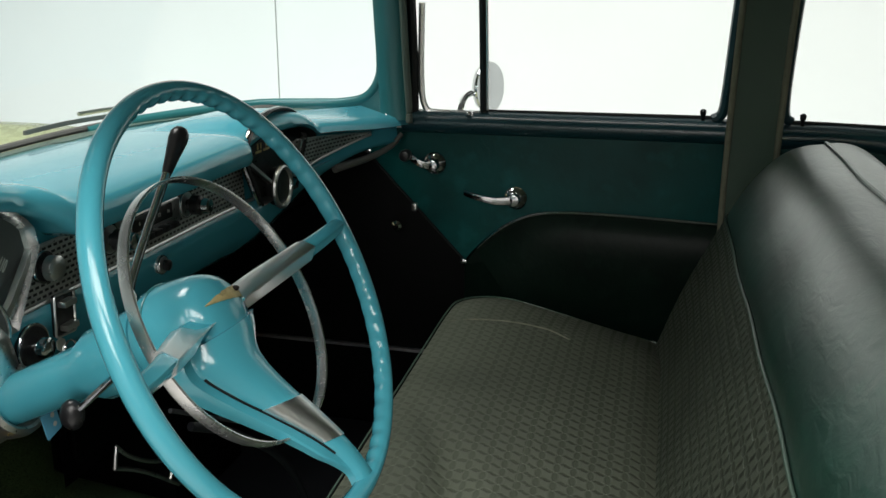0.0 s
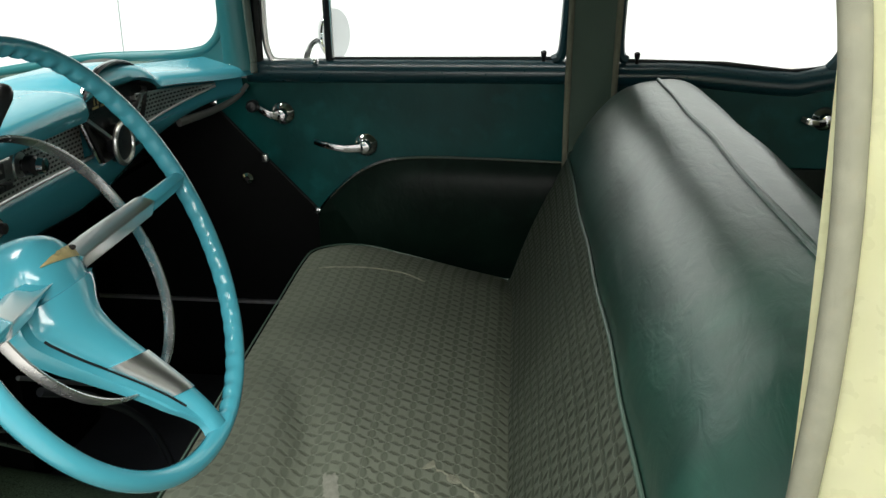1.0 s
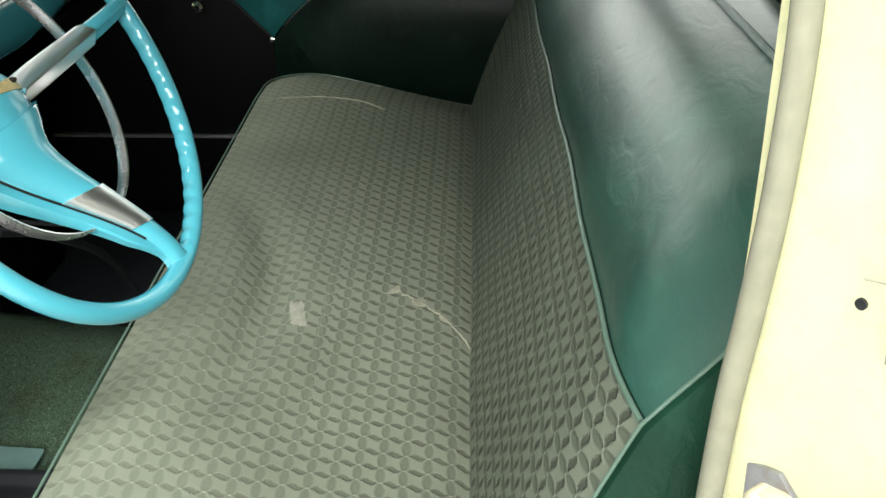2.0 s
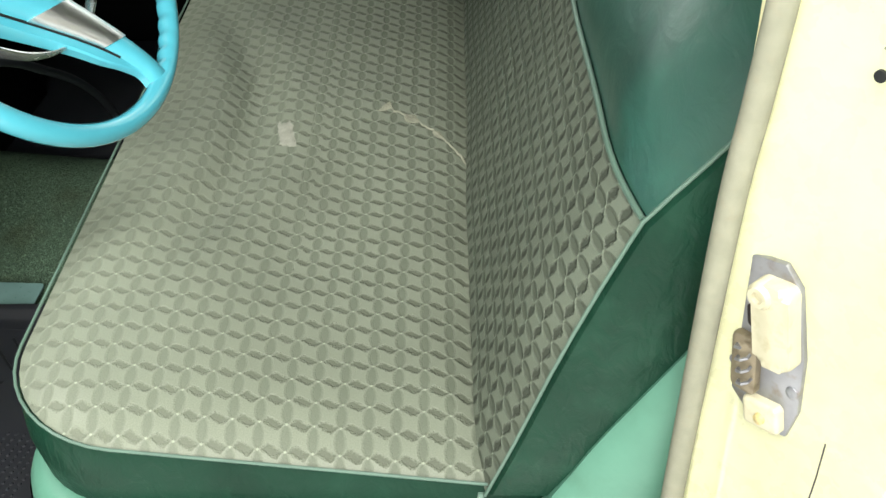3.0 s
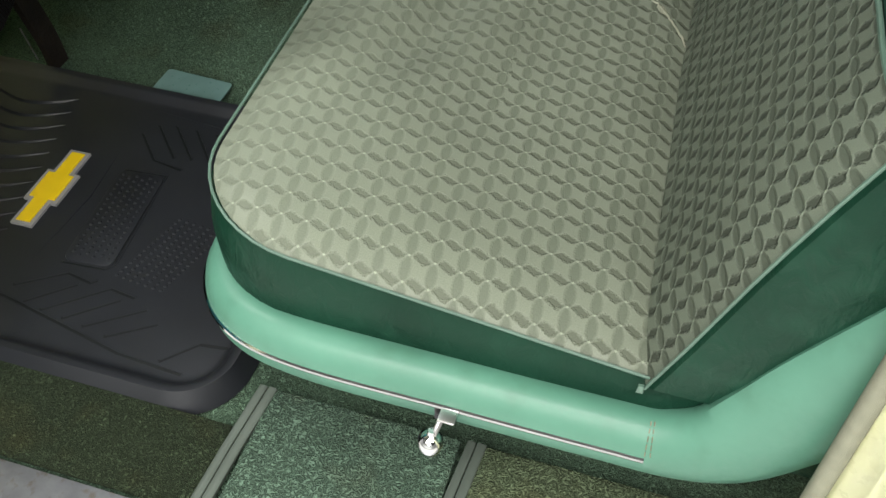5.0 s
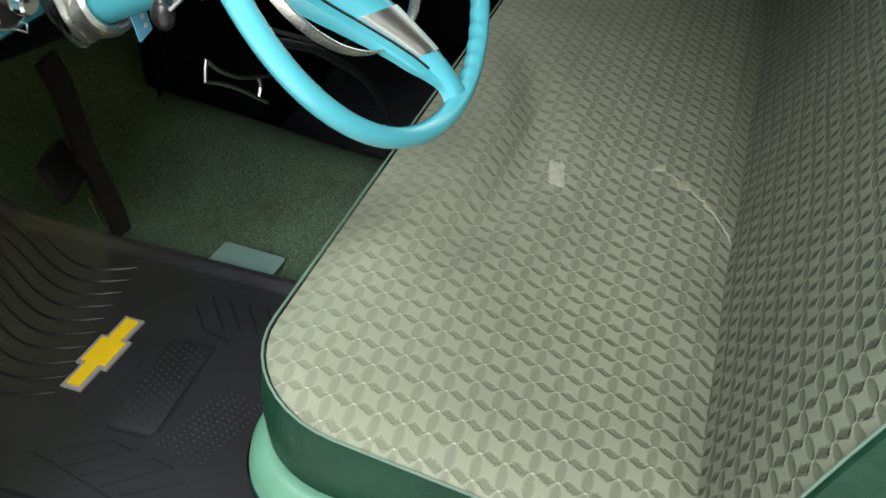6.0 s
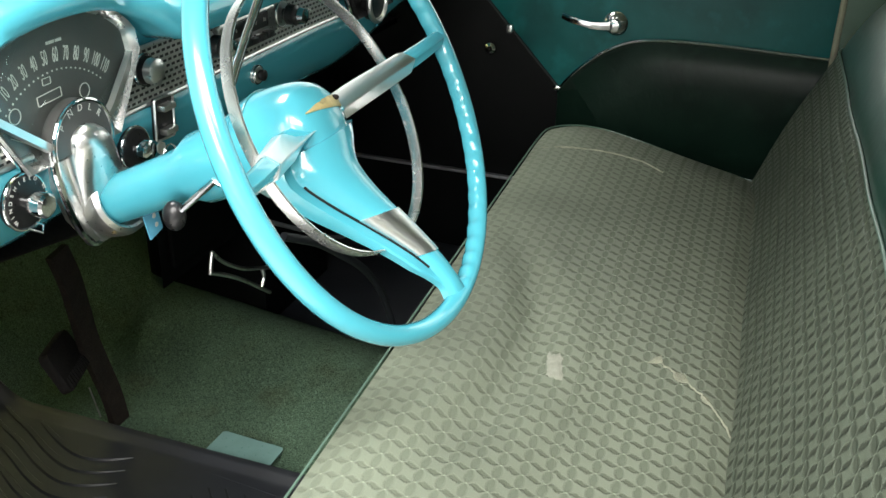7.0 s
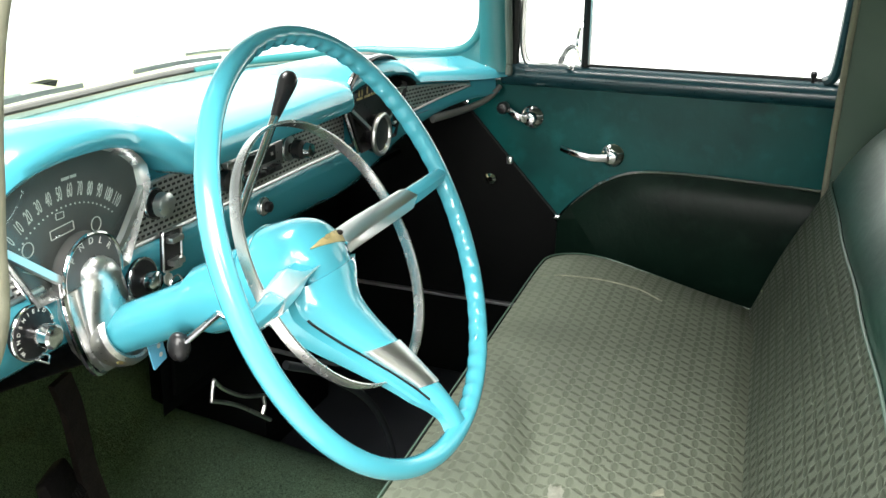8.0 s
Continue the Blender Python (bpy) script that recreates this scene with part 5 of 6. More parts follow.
part("gear_knob", lathe([(0.0055, -0.034), (0.0065, -0.028), (0.008, -0.014), (0.010, 0.0), (0.0115, 0.010), (0.011, 0.018), (0.0075, 0.024), (0.002, 0.026)], aim(knob_at, up), 20), BLACK, column, "black gear knob")
s0 = HUB - AXIS * 0.165 + Vector((0, -0.035, -0.02))
part("signal_stalk", tube([s0, Vector((-0.511, 0.80, 0.979)), Vector((-0.556, 0.80, 0.938))], 0.004, 8, Vector((0, 0, 1))), CHROME, column, "chrome signal stalk")
part("stalk_knob", ball(0.013, pose(-0.565, 0.80, 0.930), 1.0, 0.9, 1.3), BLACK, column)
tag = tagged(part("paper_tag", slab(ring_outline(0.026, 0.042, 0.002), 0.0012, facing(-0.640, 0.858, 0.888, 14), 0.0), TAG_BLUE), "small blue card tag hanging under the column", "tag")
part("tag_holes", joined(*[lathe([(0.003, 0), (0.003, 0.0006)], facing(-0.6386, 0.858 + dx, 0.888 + dz), 10) for dx, dz in ((0.003, 0.004), (0.006, -0.008))]), INK, tag)

# ---- steering wheel ----
wheel = thing("steering_wheel", "large turquoise steering wheel with chrome horn ring", "steering wheel")
U = (Vector((0, 1, 0)) - AXIS * AXIS.y).normalized()
V = AXIS.cross(U)


RIM_AT = Vector((-0.357, 0.8295, 1.0645))
RIM_AXIS = Vector((0.899, -0.02, 0.428)).normalized()
RU = (Vector((0, 1, 0)) - RIM_AXIS * RIM_AXIS.y).normalized()
RV = RIM_AXIS.cross(RU)
rings = []
for k in range(288):
    deg = k * 1.25
    d = (deg + 180) % 360 - 180
    grip = ease(-88, -80, d) * ease(112, 104, d)
    wave = 0.5 - 0.5 * math.cos(k * math.pi / 2.25)
    ring = []
    for q in range(14):
        a = 2 * math.pi * q / 14
        r, s = 0.0102 * math.cos(a), 0.0112 * math.sin(a)
        inner = max(0.0, -math.cos(a))
        r += 0.0030 * wave * grip * inner
        at = radians(deg)
        ring.append(RIM_AT + (RU * math.cos(at) + RV * math.sin(at)) * (0.2194 + r) + RIM_AXIS * s)
    rings.append(ring)
bm = loft(rings + [rings[0]], True, False)
bmesh.ops.remove_doubles(bm, verts=bm.verts, dist=1e-6)
part("rim", bm, TURQ, wheel, "glossy turquoise rim with moulded finger grips")
part("hub", lathe([(0.040, -0.134), (0.047, -0.131), (0.0515, -0.120), (0.0525, -0.100), (0.051, -0.080), (0.048, -0.064), (0.043, -0.052), (0.034, -0.043), (0.018, -0.037), (0.002, -0.036)], aim(HUB, AXIS), 40), TURQ, wheel, "turquoise domed hub")
part("hub_groove", tube([HUB - AXIS * 0.108 + U * (0.0527 * math.cos(t * math.pi / 20)) + V * (0.0527 * math.sin(t * math.pi / 20)) for t in range(40)], 0.0012, 6, AXIS, closed=True), TURQ_DULL, wheel)


def spoke_size(r):
    """Half width, depth below the rim's plane and ridge height of a spoke at radius r."""
    t = max(0.0, min(1.0, (r - 0.012) / 0.2))
    e = t * t * (3 - 2 * t)
    return 0.0140 - 0.0052 * t, -0.060 + 0.057 * e, 0.017 - 0.009 * e


RIDGE_FORM = ((-1, -0.5), (-0.98, 0.05), (-0.9, 0.16), (-0.3, 0.72), (-0.05, 0.98), (0.08, 0.98), (0.35, 0.75), (0.92, 0.16), (1, -0.5), (0.6, -1), (-0.6, -1))


def spoke(deg, r0, r1, grow, mat, name, label="", parent=None, tip=1.0):
    """A tapered arm with a rounded ridge, from the hub out to the rim, or a sleeve over part of one."""
    rows = []
    a = radians(deg)
    out, sideways = U * math.cos(a) + V * math.sin(a), -U * math.sin(a) + V * math.cos(a)
    for k in range(17):
        t = k / 16
        r = r0 + (r1 - r0) * t
        w, s, h = spoke_size(r)
        w, h = (w + grow) * (tip + (1 - tip) * min(1, t * 2.5)), h + grow
        rows.append([HUB + out * r + sideways * (w * x) + AXIS * (s + h * y) for x, y in RIDGE_FORM])
    return part(name, loft(rows), mat, parent or wheel, label)


for deg in (5, 181):
    sp = spoke(deg, 0.012, 0.214, 0.0, TURQ, "spoke", "turquoise spoke")
    spoke(deg, 0.034 if deg < 90 else 0.022, 0.146 if deg < 90 else 0.140, 0.0022, BRUSHED, "spoke_cap", "worn chrome spoke cap", sp, 0.08 if deg > 90 else 0.9)

# lower spoke: a flared face between two edges (across, down), with a lower lip beyond the groove
FACE = [(-0.012, -0.058, 0.056), (-0.026, -0.064, 0.047), (-0.036, -0.065, 0.034), (-0.048, -0.060, 0.0245), (-0.064, -0.051, 0.0215), (-0.08, -0.042, 0.0215), (-0.10, -0.030, 0.023), (-0.13, -0.014, 0.0265), (-0.155, -0.002, 0.0295), (-0.18, 0.008, 0.033), (-0.20, 0.012, 0.036), (-0.214, 0.010, 0.040)]


def low_face(v):
    """Left and right edge, middle height and ridge height of the lower spoke, v below the hub."""
    v = min(FACE[0][0], max(FACE[-1][0], v))
    for (v0, l0, r0), (v1, l1, r1) in zip(FACE, FACE[1:]):
        if v1 <= v <= v0:
            t = (v - v0) / (v1 - v0)
            left, right = l0 + (l1 - l0) * t, r0 + (r1 - r0) * t
            break
    e = ease(0.012, 0.212, -v)
    return left, right, -0.060 + 0.057 * e, 0.027 + (0.0085 - 0.027) * e


def on_wheel(u, v, s):
    return HUB + U * u + V * v + AXIS * s


rows, lip_line = [], []
for k in range(41):
    v = -0.012 - 0.202 * k / 40
    left, right, q, h = low_face(v)
    w = right - left
    lip = 0.015 * (1 - ease(0.16, 0.21, -v))
    rows.append([on_wheel(u, v, z) for u, z in ((left - lip, q - h * 0.95), (left - lip, q - h * 0.25), (left - lip * 0.85, q - h * 0.05), (left - 0.001, q), (left, q + h * 0.12), (left + w * 0.08, q + h * 0.55), (left + w * 0.25, q + h * 0.88), (left + w * 0.5, q + h), (left + w * 0.75, q + h * 0.9), (left + w * 0.92, q + h * 0.5), (right, q - h * 0.1), (right - 0.003, q - h * 0.9))])
    lip_line.append(on_wheel(left - 0.0008, v, q + h * 0.06))
sp = part("spoke", loft(rows), TURQ, wheel, "broad turquoise lower spoke")
part("spoke_groove", tube(lip_line[6:33], 0.0014, 6, AXIS), SEAL, sp)
rows = []
for k in range(15):
    t = k / 14
    row = []
    for u, z in ((0.0, 0.1), (0.0, 0.2), (0.08, 0.55), (0.25, 0.88), (0.5, 1.0), (0.75, 0.9), (0.92, 0.5), (1.0, -0.1)):
        v = -0.097 - 0.012 * u - (0.060 - 0.004 * u) * t
        left, right, q, h = low_face(v)
        row.append((left + (right - left) * u, v, q + h * z))
    mid = (sum(r[0] for r in row) / 8, sum(r[2] for r in row) / 8)
    outer = [on_wheel(u + (u - mid[0]) * 0.05, v, z + 0.0016) for u, v, z in row]
    inner = [on_wheel(u, v, z - 0.003) for u, v, z in row]
    rows.append(outer + inner[::-1])
part("spoke_cap", loft(rows), BRUSHED, sp, "worn chrome spoke cap")

ring_path = []
for k in range(97):
    deg = radians(-95 + 356 * k / 96)
    ring_path.append(HUB + U * (0.010 + 0.1416 * math.cos(deg)) + V * (0.0018 + 0.1416 * math.sin(deg)) + AXIS * (-0.042 - 0.004 * math.cos(deg) - 0.010 * math.sin(deg)))
rings = []
for k, p in enumerate(ring_path):
    o = (p - HUB)
    o = (o - AXIS * o.dot(AXIS)).normalized()
    rings.append([p + o * x + AXIS * z for x, z in ((-0.0018, -0.0062), (-0.0026, 0.0), (-0.0018, 0.0062), (-0.0004, 0.0068), (0.0012, 0.0060), (0.0016, 0.0), (0.0012, -0.0060), (-0.0004, -0.0068))])
part("horn_ring", loft(rings), HORN_CHROME, wheel, "chrome horn ring")
# worn gold emblem on the hub's shoulder
def dome(r):
    """Height of the hub's dome at radius r."""
    prof = ((0.0, -0.0355), (0.018, -0.037), (0.034, -0.043), (0.043, -0.052), (0.048, -0.064), (0.051, -0.080))
    for (r0, s0), (r1, s1) in zip(prof, prof[1:]):
        if r <= r1:
            return s0 + (s1 - s0) * (r - r0) / (r1 - r0)
    return -0.08


rows = []
for k in range(17):
    t = k / 16
    u = -0.028 + 0.078 * t
    hi = 0.0185 + 0.004 * math.sin(math.pi * min(1, t * 1.15)) + 0.0012 * noise.noise((k * 0.9, 3, 1)) - 0.012 * ease(0.8, 1.0, t)
    lo = 0.0175 - 0.0155 * t ** 1.2
    row = []
    for q, lift in ((0, -0.002), (0, 0.0012), (0.5, 0.0022), (1, 0.0012), (1, -0.002)):
        v = hi + (min(lo, hi - 0.0008) - hi) * q
        r = math.hypot(u, v)
        row.append(on_wheel(u, v, dome(r) + lift))
    rows.append(row)
part("emblem", loft(rows), BRASS, wheel, "worn gold-coloured emblem remains")
part("emblem_scar", ball(0.0045, Matrix.Translation(on_wheel(0.026, 0.0175, dome(0.031) + 0.001)), 1, 1.3, 0.6), RUST, wheel, "dark broken spot in the emblem")

# ---- the floor ----
mat_thing = thing("rubber_floor_mat", "black rubber floor mat with moulded grooves and a yellow badge", "floor mat")
def mat_height(x, y):
    return pan_height(x, y) + 0.018


def mat_piece(points, thick, lift, mat, name, parent, label="", bevel=0.0):
    """A flat moulded piece that follows the mat's surface."""
    bm = slab(points, thick, Matrix.Identity(4), bevel)
    for v in bm.verts:
        v.co.z += mat_height(v.co.x, v.co.y) + lift
    return part(name, bm, mat, parent, label)


MX0, MX1, MY0, MY1 = -1.30, -0.410, 0.571, 1.092
cols, rows_n = 130, 80
rows = []
for j in range(rows_n + 1):
    y = MY0 + (MY1 - MY0) * j / rows_n
    row = []
    for i in range(cols + 1):
        x = MX0 + (MX1 - MX0) * i / cols
        # near corner is rounded
        cx, cy, r = MX1 - 0.07, MY0 + 0.07, 0.07
        px, py = x, y
        if x > cx and y < cy:
            d = max(abs(x - cx), abs(y - cy))
            e = math.hypot(x - cx, y - cy)
            px, py = cx + (x - cx) * d / max(e, 1e-6), cy + (y - cy) * d / max(e, 1e-6)
        edge_d = min(y - MY0, MX1 - x, MY1 - y)
        lipz = 0.013 * (1 - ease(0.010, 0.022, edge_d))
        row.append((px, py, mat_height(px, py) + lipz))
    rows.append(row)
bm = loft(rows, closed=False)
rim_edges = [e for e in bm.edges if len(e.link_faces) == 1]
for e in rim_edges:
    e.smooth = False
made = bmesh.ops.extrude_edge_only(bm, edges=rim_edges)["geom"]
for v in made:
    if isinstance(v, bmesh.types.BMVert):
        # the apron slopes outwards down to the carpet
        away = Vector((max(0.0, v.co.x - MX1 + 0.07), min(0.0, v.co.y - MY0 - 0.07) + max(0.0, v.co.y - MY1 + 0.07), 0))
        v.co += away.normalized() * 0.016 + Vector((0, 0, -0.028))
bm.normal_update()
bmesh.ops.reverse_faces(bm, faces=[f for f in bm.faces if f.normal.z < -0.05])
for f in bm.faces:
    f.smooth = True
part("mat_body", bm, RUBBER, mat_thing, "", keep=True)


def badge(grow):
    a = 0.074 + grow
    w, c, h = 0.0105 + grow, 0.026 + grow, 0.020 + grow
    return [(-a, -w), (-c, -w), (-c, -h), (c, -h), (c, -w), (a, -w), (a + 0.0, w), (c, w), (c, h), (-c, h), (-c, w), (-a, w)]


def placed(points, x, y, deg):
    c, s = math.cos(radians(deg)), math.sin(radians(deg))
    return [(x + c * a - s * b, y + s * a + c * b) for a, b in points]


mat_piece(placed(badge(0.006), -0.801, 0.848, 91), 0.004, 0.001, GREY, "badge_border", mat_thing)
mat_piece(placed(badge(0.0), -0.801, 0.848, 91), 0.004, 0.003, GOLD, "badge", mat_thing, "plain yellow badge")
PAD_AT, PAD_TURN = (-0.684, 0.824), 95
mat_piece(placed(rounded(-0.092, -0.035, 0.092, 0.035, 0.012, 4), *PAD_AT, PAD_TURN), 0.003, 0.0005, RUBBER, "heel_pad", mat_thing, "dotted heel pad", 0.0012)
dots = []
for i in range(6):
    for j in range(16):
        (x, y), = placed([(-0.080 + j * 0.0105 + 0.005 * (i % 2), -0.026 + i * 0.0104)], *PAD_AT, PAD_TURN)
        dots.append(lathe([(0.0026, 0), (0.0022, 0.0014), (0.0005, 0.0018)], pose(x, y, mat_height(x, y) + 0.0034), 8))
for i in range(7):
    for j in range(15):
        x, y = -0.628 + i * 0.0115 + 0.0022 * j, 0.728 + j * 0.0085 - 0.0012 * i
        dots.append(lathe([(0.0028, 0), (0.0023, 0.0014), (0.0005, 0.0018)], pose(x, y, mat_height(x, y)), 8))
tagged(part("pad_dots", joined(*dots), RUBBER, mat_thing), kind="stuff")


def ridge(points, r=0.0028):
    path = [Vector((p[0], p[1], mat_height(p[0], p[1]) + 0.0008 - r * (0.45 if r < 0.01 else 0.62))) for p in points]
    return part("moulded_ridge", tube(path, r, 6, taper=lambda t: 0.1 + 0.9 * math.sin(math.pi * min(1, max(0, t))) ** 0.4), RUBBER, mat_thing)


def groove(points, w=0.0023):
    """A narrow cut in the rubber with raised lips."""
    path = [Vector((p[0], p[1], mat_height(p[0], p[1]))) for p in points]
    g = part("moulded_groove", sweep(path, [(-w, -0.002), (w, -0.002), (w, 0.0005), (-w, 0.0005)]), SEAL, mat_thing)
    part("groove_lip", sweep([q + Vector((0.0012, 0.0024, 0)) for q in path], [(-0.001, -0.002), (0.001, -0.002), (0.0008, 0.0012), (-0.0008, 0.0012)]), RUBBER, g)
    return g


# chevrons at the near and far ends
for pts in (
    [(-0.748, 0.671), (-0.691, 0.711), (-0.653, 0.704), (-0.647, 0.711)], [(-0.723, 0.647), (-0.668, 0.697)], [(-0.691, 0.644), (-0.623, 0.703), (-0.585, 0.698)],
    [(-0.657, 0.640), (-0.600, 0.690)], [(-0.625, 0.636), (-0.560, 0.685)], [(-0.590, 0.630), (-0.535, 0.668)], [(-0.506, 0.616), (-0.470, 0.655), (-0.432, 0.660)],
    [(-0.739, 0.998), (-0.693, 0.948), (-0.644, 0.940)], [(-0.724, 1.023), (-0.667, 0.961)], [(-0.698, 1.030), (-0.640, 0.965)], [(-0.664, 1.030), (-0.612, 0.968)], [(-0.63, 1.030), (-0.585, 0.972)],
):
    groove(pts)
# outline of the heel pad, the step beside the badge and the long step inside the near lip
groove(placed([(0.095, 0.030), (0.095, -0.034), (-0.085, -0.038), (-0.096, -0.028), (-0.095, 0.036)], *PAD_AT, PAD_TURN), 0.0014)
groove([(-0.775, 0.655), (-0.741, 0.650), (-0.649, 0.631), (-0.560, 0.612), (-0.470, 0.606)], 0.0022)
ridge([(-0.752, 0.690), (-0.742, 0.850), (-0.752, 0.960)], 0.0026)
# deep wavy ribs towards the front
for k in range(1, 11):
    x, y = 0.007 * k, -0.0315 * k
    wave = [(-1.190 + x, 1.140 + y), (-1.105 + x, 1.106 + y), (-1.026 + x, 1.066 + y), (-0.969 + x, 1.048 + y), (-0.925 + x, 1.055 + y), (-0.878 + x, 1.080 + y)]
    ridge(smooth_path([(a, b, 0) for a, b in wave if b < 1.085], 5), 0.0085)
ridge([(-1.05, 0.622), (-0.78, 0.616)], 0.003)
ridge([(-0.436, 0.640), (-0.430, 1.03), (-0.80, 1.060)], 0.003)

film = tagged(part("plastic_sheet_corner", slab(placed(rounded(-0.060, -0.036, 0.060, 0.036, 0.006, 3), -0.722, 1.118, -4), 0.002, pose(0, 0, 0.380)), FILM), "pale teal plastic sheet corner beside the mat", "plastic sheet")
for v in film.data.vertices:
    v.co.z = pan_height(v.co.x, v.co.y) + 0.014 + (0.002 if v.co.z > 0.381 else 0)

# tufted strips of carpet beside the seat, with flat vinyl bindings between them
strip = tagged(part("carpet_strip", box(-0.352, 0.447, 0.337, -0.118, 0.62, 0.346, 0.003), CARPET_BRIGHT), "brighter green tufted carpet strip beside the seat", "carpet")
strip_beside = tagged(part("carpet_strip", box(-0.094, 0.447, 0.337, 0.34, 0.62, 0.345, 0.003), CARPET_YELLOWED), "yellowed green tufted carpet strip beside the seat", "carpet")
# added strip whose dark colour carries shade as well as dirt
tagged(part("carpet_strip", box(-1.02, 0.447, 0.333, -0.380, 0.562, 0.340, 0.003), CARPET_SOILED_SHADED), "olive carpet strip along the door sill, coloured for dirt and shade", "carpet")
for x, owner in ((-0.366, strip), (-0.106, strip_beside)):
    for dx, w in ((-0.006, 0.005), (0.006, 0.0055)):
        part("bound_edge", sweep([(x - 0.004 + dx, 0.447, 0.346), (x + dx, 0.53, 0.347), (x + 0.006 + dx, 0.62, 0.346)], [(-w, -0.004), (w, -0.004), (w, 0.001), (w * 0.6, 0.0025), (-w * 0.6, 0.0025), (-w, 0.001)]), BINDING, owner, "grey-green vinyl binding")

# ---- pedals and the dark things under the dashboard ----
# rubber coloured darker than the mat's to stand for shade round the pedal
PEDAL = material("shaded_black_pedal_rubber", (0.006, 0.0055, 0.005), 0.75, 0, 0, 0.2, 0.3, 30, 300, 0.1)
brake = thing("brake_pedal", "worn dark brake pedal on a rusty arm through the floor", "pedal")
pad_at = Matrix.Translation((-0.951, 1.018, 0.530)) @ pose(0, 0, 0, -14, 62, 12)
part("pedal_pad", slab(rounded(-0.036, -0.052, 0.036, 0.052, 0.012, 4), 0.016, pad_at @ pose(0, 0, -0.016), 0.004, 2), PEDAL, brake, "ribbed rubber pad")
for k in range(10):
    y = -0.043 + 0.0095 * k
    part("pad_rib", tube([pad_at @ Vector((0.014, y, 0.0004)), pad_at @ Vector((0.032, y, 0.0004))], 0.0018, 6, Vector((0, 1, 0))), PEDAL, brake)
part("pedal_arm", sweep(smooth_path([(-0.942, 1.020, 0.716), (-0.936, 1.030, 0.666), (-0.946, 1.050, 0.596), (-0.957, 1.070, 0.531), (-0.969, 1.100, 0.457), (-0.975, 1.125, 0.383), (-0.976, 1.135, 0.32)], 6), [(-0.019, -0.006), (0.019, -0.006), (0.019, 0.006), (-0.019, 0.006)], Vector((1, 0, 0))), RUST, brake, "rusty steel arm")
part("arm_edge", tube([(-0.980, 1.080, 0.43), (-0.992, 1.108, 0.35)], 0.0014, 6), ZINC, brake)

heater = thing("heater_unit", "black heater unit hung under the dashboard with bright brackets", "heater")
part("case", slab([(-0.85, 1.135), (-0.85, 1.76), (-1.16, 1.76), (-1.16, 1.56)], 0.247, pose(0, 0, 0.615), 0.012, 3), BLACK_PAINT, heater)
# black block added where the footwell behind is only in shade
part("footwell_shade_block", box(-1.14, 1.47, 0.345, -0.87, 1.74, 0.62, 0.01), BLACK_PAINT, heater)
part("case_lid", box(-0.852, 1.16, 0.64, -0.842, 1.74, 0.84, 0.004), BLACK_PAINT, heater)
for pts in (((-0.765, 1.151, 0.688), (-0.765, 1.181, 0.657), (-0.765, 1.235, 0.62), (-0.765, 1.290, 0.595), (-0.765, 1.327, 0.579)), ((-0.765, 1.141, 0.657), (-0.765, 1.185, 0.632), (-0.765, 1.232, 0.6), (-0.765, 1.312, 0.537)), ((-0.765, 1.152, 0.688), (-0.765, 1.146, 0.671), (-0.765, 1.143, 0.655)), ((-0.765, 1.293, 0.592), (-0.765, 1.296, 0.574), (-0.765, 1.287, 0.560))):
    part("bracket", tube(smooth_path(pts, 6), 0.0034, 8), CHROME_WORN, heater, "bright wire bracket")
part("hose", tube(smooth_path([(-0.62, 1.12, 0.755), (-0.60, 1.182, 0.721), (-0.60, 1.254, 0.67), (-0.60, 1.336, 0.607), (-0.60, 1.403, 0.537), (-0.60, 1.451, 0.46), (-0.60, 1.472, 0.401), (-0.62, 1.49, 0.37)], 6), 0.0068, 10), RUBBER, heater, "black rubber hose")
part("cable", tube(smooth_path([(-0.70, 1.20, 0.732), (-0.70, 1.226, 0.718), (-0.70, 1.332, 0.658), (-0.70, 1.456, 0.591), (-0.72, 1.56, 0.56)], 6), 0.0036, 8), ZINC, heater, "dull grey control cable")
part("control_tray", slab(rounded(-0.065, -0.03, 0.065, 0.03, 0.004, 3), 0.006, Matrix.Translation((-0.58, 1.06, 0.852)) @ pose(0, 0, 0, 12, 25, 78), 0.001), FILM, dash, "pale teal tray under the dashboard")
# black sheet added for the shade in the passenger's footwell
tagged(part("passenger_floor_shade", box(-1.12, 1.50, 0.345, -0.46, 1.96, 0.36, 0.006), RUBBER), "black sheet for the shade on the passenger's floor", "floor mat")

# ---- the doorway's striker and holes ----
striker = thing("door_striker", "dull zinc striker plate with dirty greasy wedge", "latch")
STRIKE = Matrix.Translation((0.2400, 0.4495, 0.904)) @ Matrix(((-0.66, 0, -0.75, 0), (0.75, 0, -0.66, 0), (0, 1, 0, 0), (0, 0, 0, 1))) @ pose(0, 0, 0, 0, 0, -12) @ Matrix.Diagonal((0.80, 0.84, 0.80, 1))
plate = [(0.032, 0.060), (0.018, 0.076), (-0.022, 0.076), (-0.034, 0.060), (-0.036, 0.0), (-0.030, -0.050), (-0.018, -0.078), (0.010, -0.080), (0.034, -0.052), (0.036, -0.02)]
part("plate", slab(plate, 0.005, STRIKE, 0.0015), ZINC, striker)
part("housing", slab(rounded(-0.034, -0.006, -0.002, 0.064, 0.008, 5), 0.020, STRIKE, 0.006, 3), CREAM, striker, "pale worn nylon housing")
part("knuckle", lathe([(0.013, 0), (0.013, 0.018), (0.010, 0.0215), (0.006, 0.0215), (0.005, 0.016), (0.001, 0.016)], STRIKE @ pose(-0.010, 0.054, 0.002) @ Matrix.Diagonal((0.8, 0.8, 1, 1)), 24), CREAM, striker, "pale round knuckle")
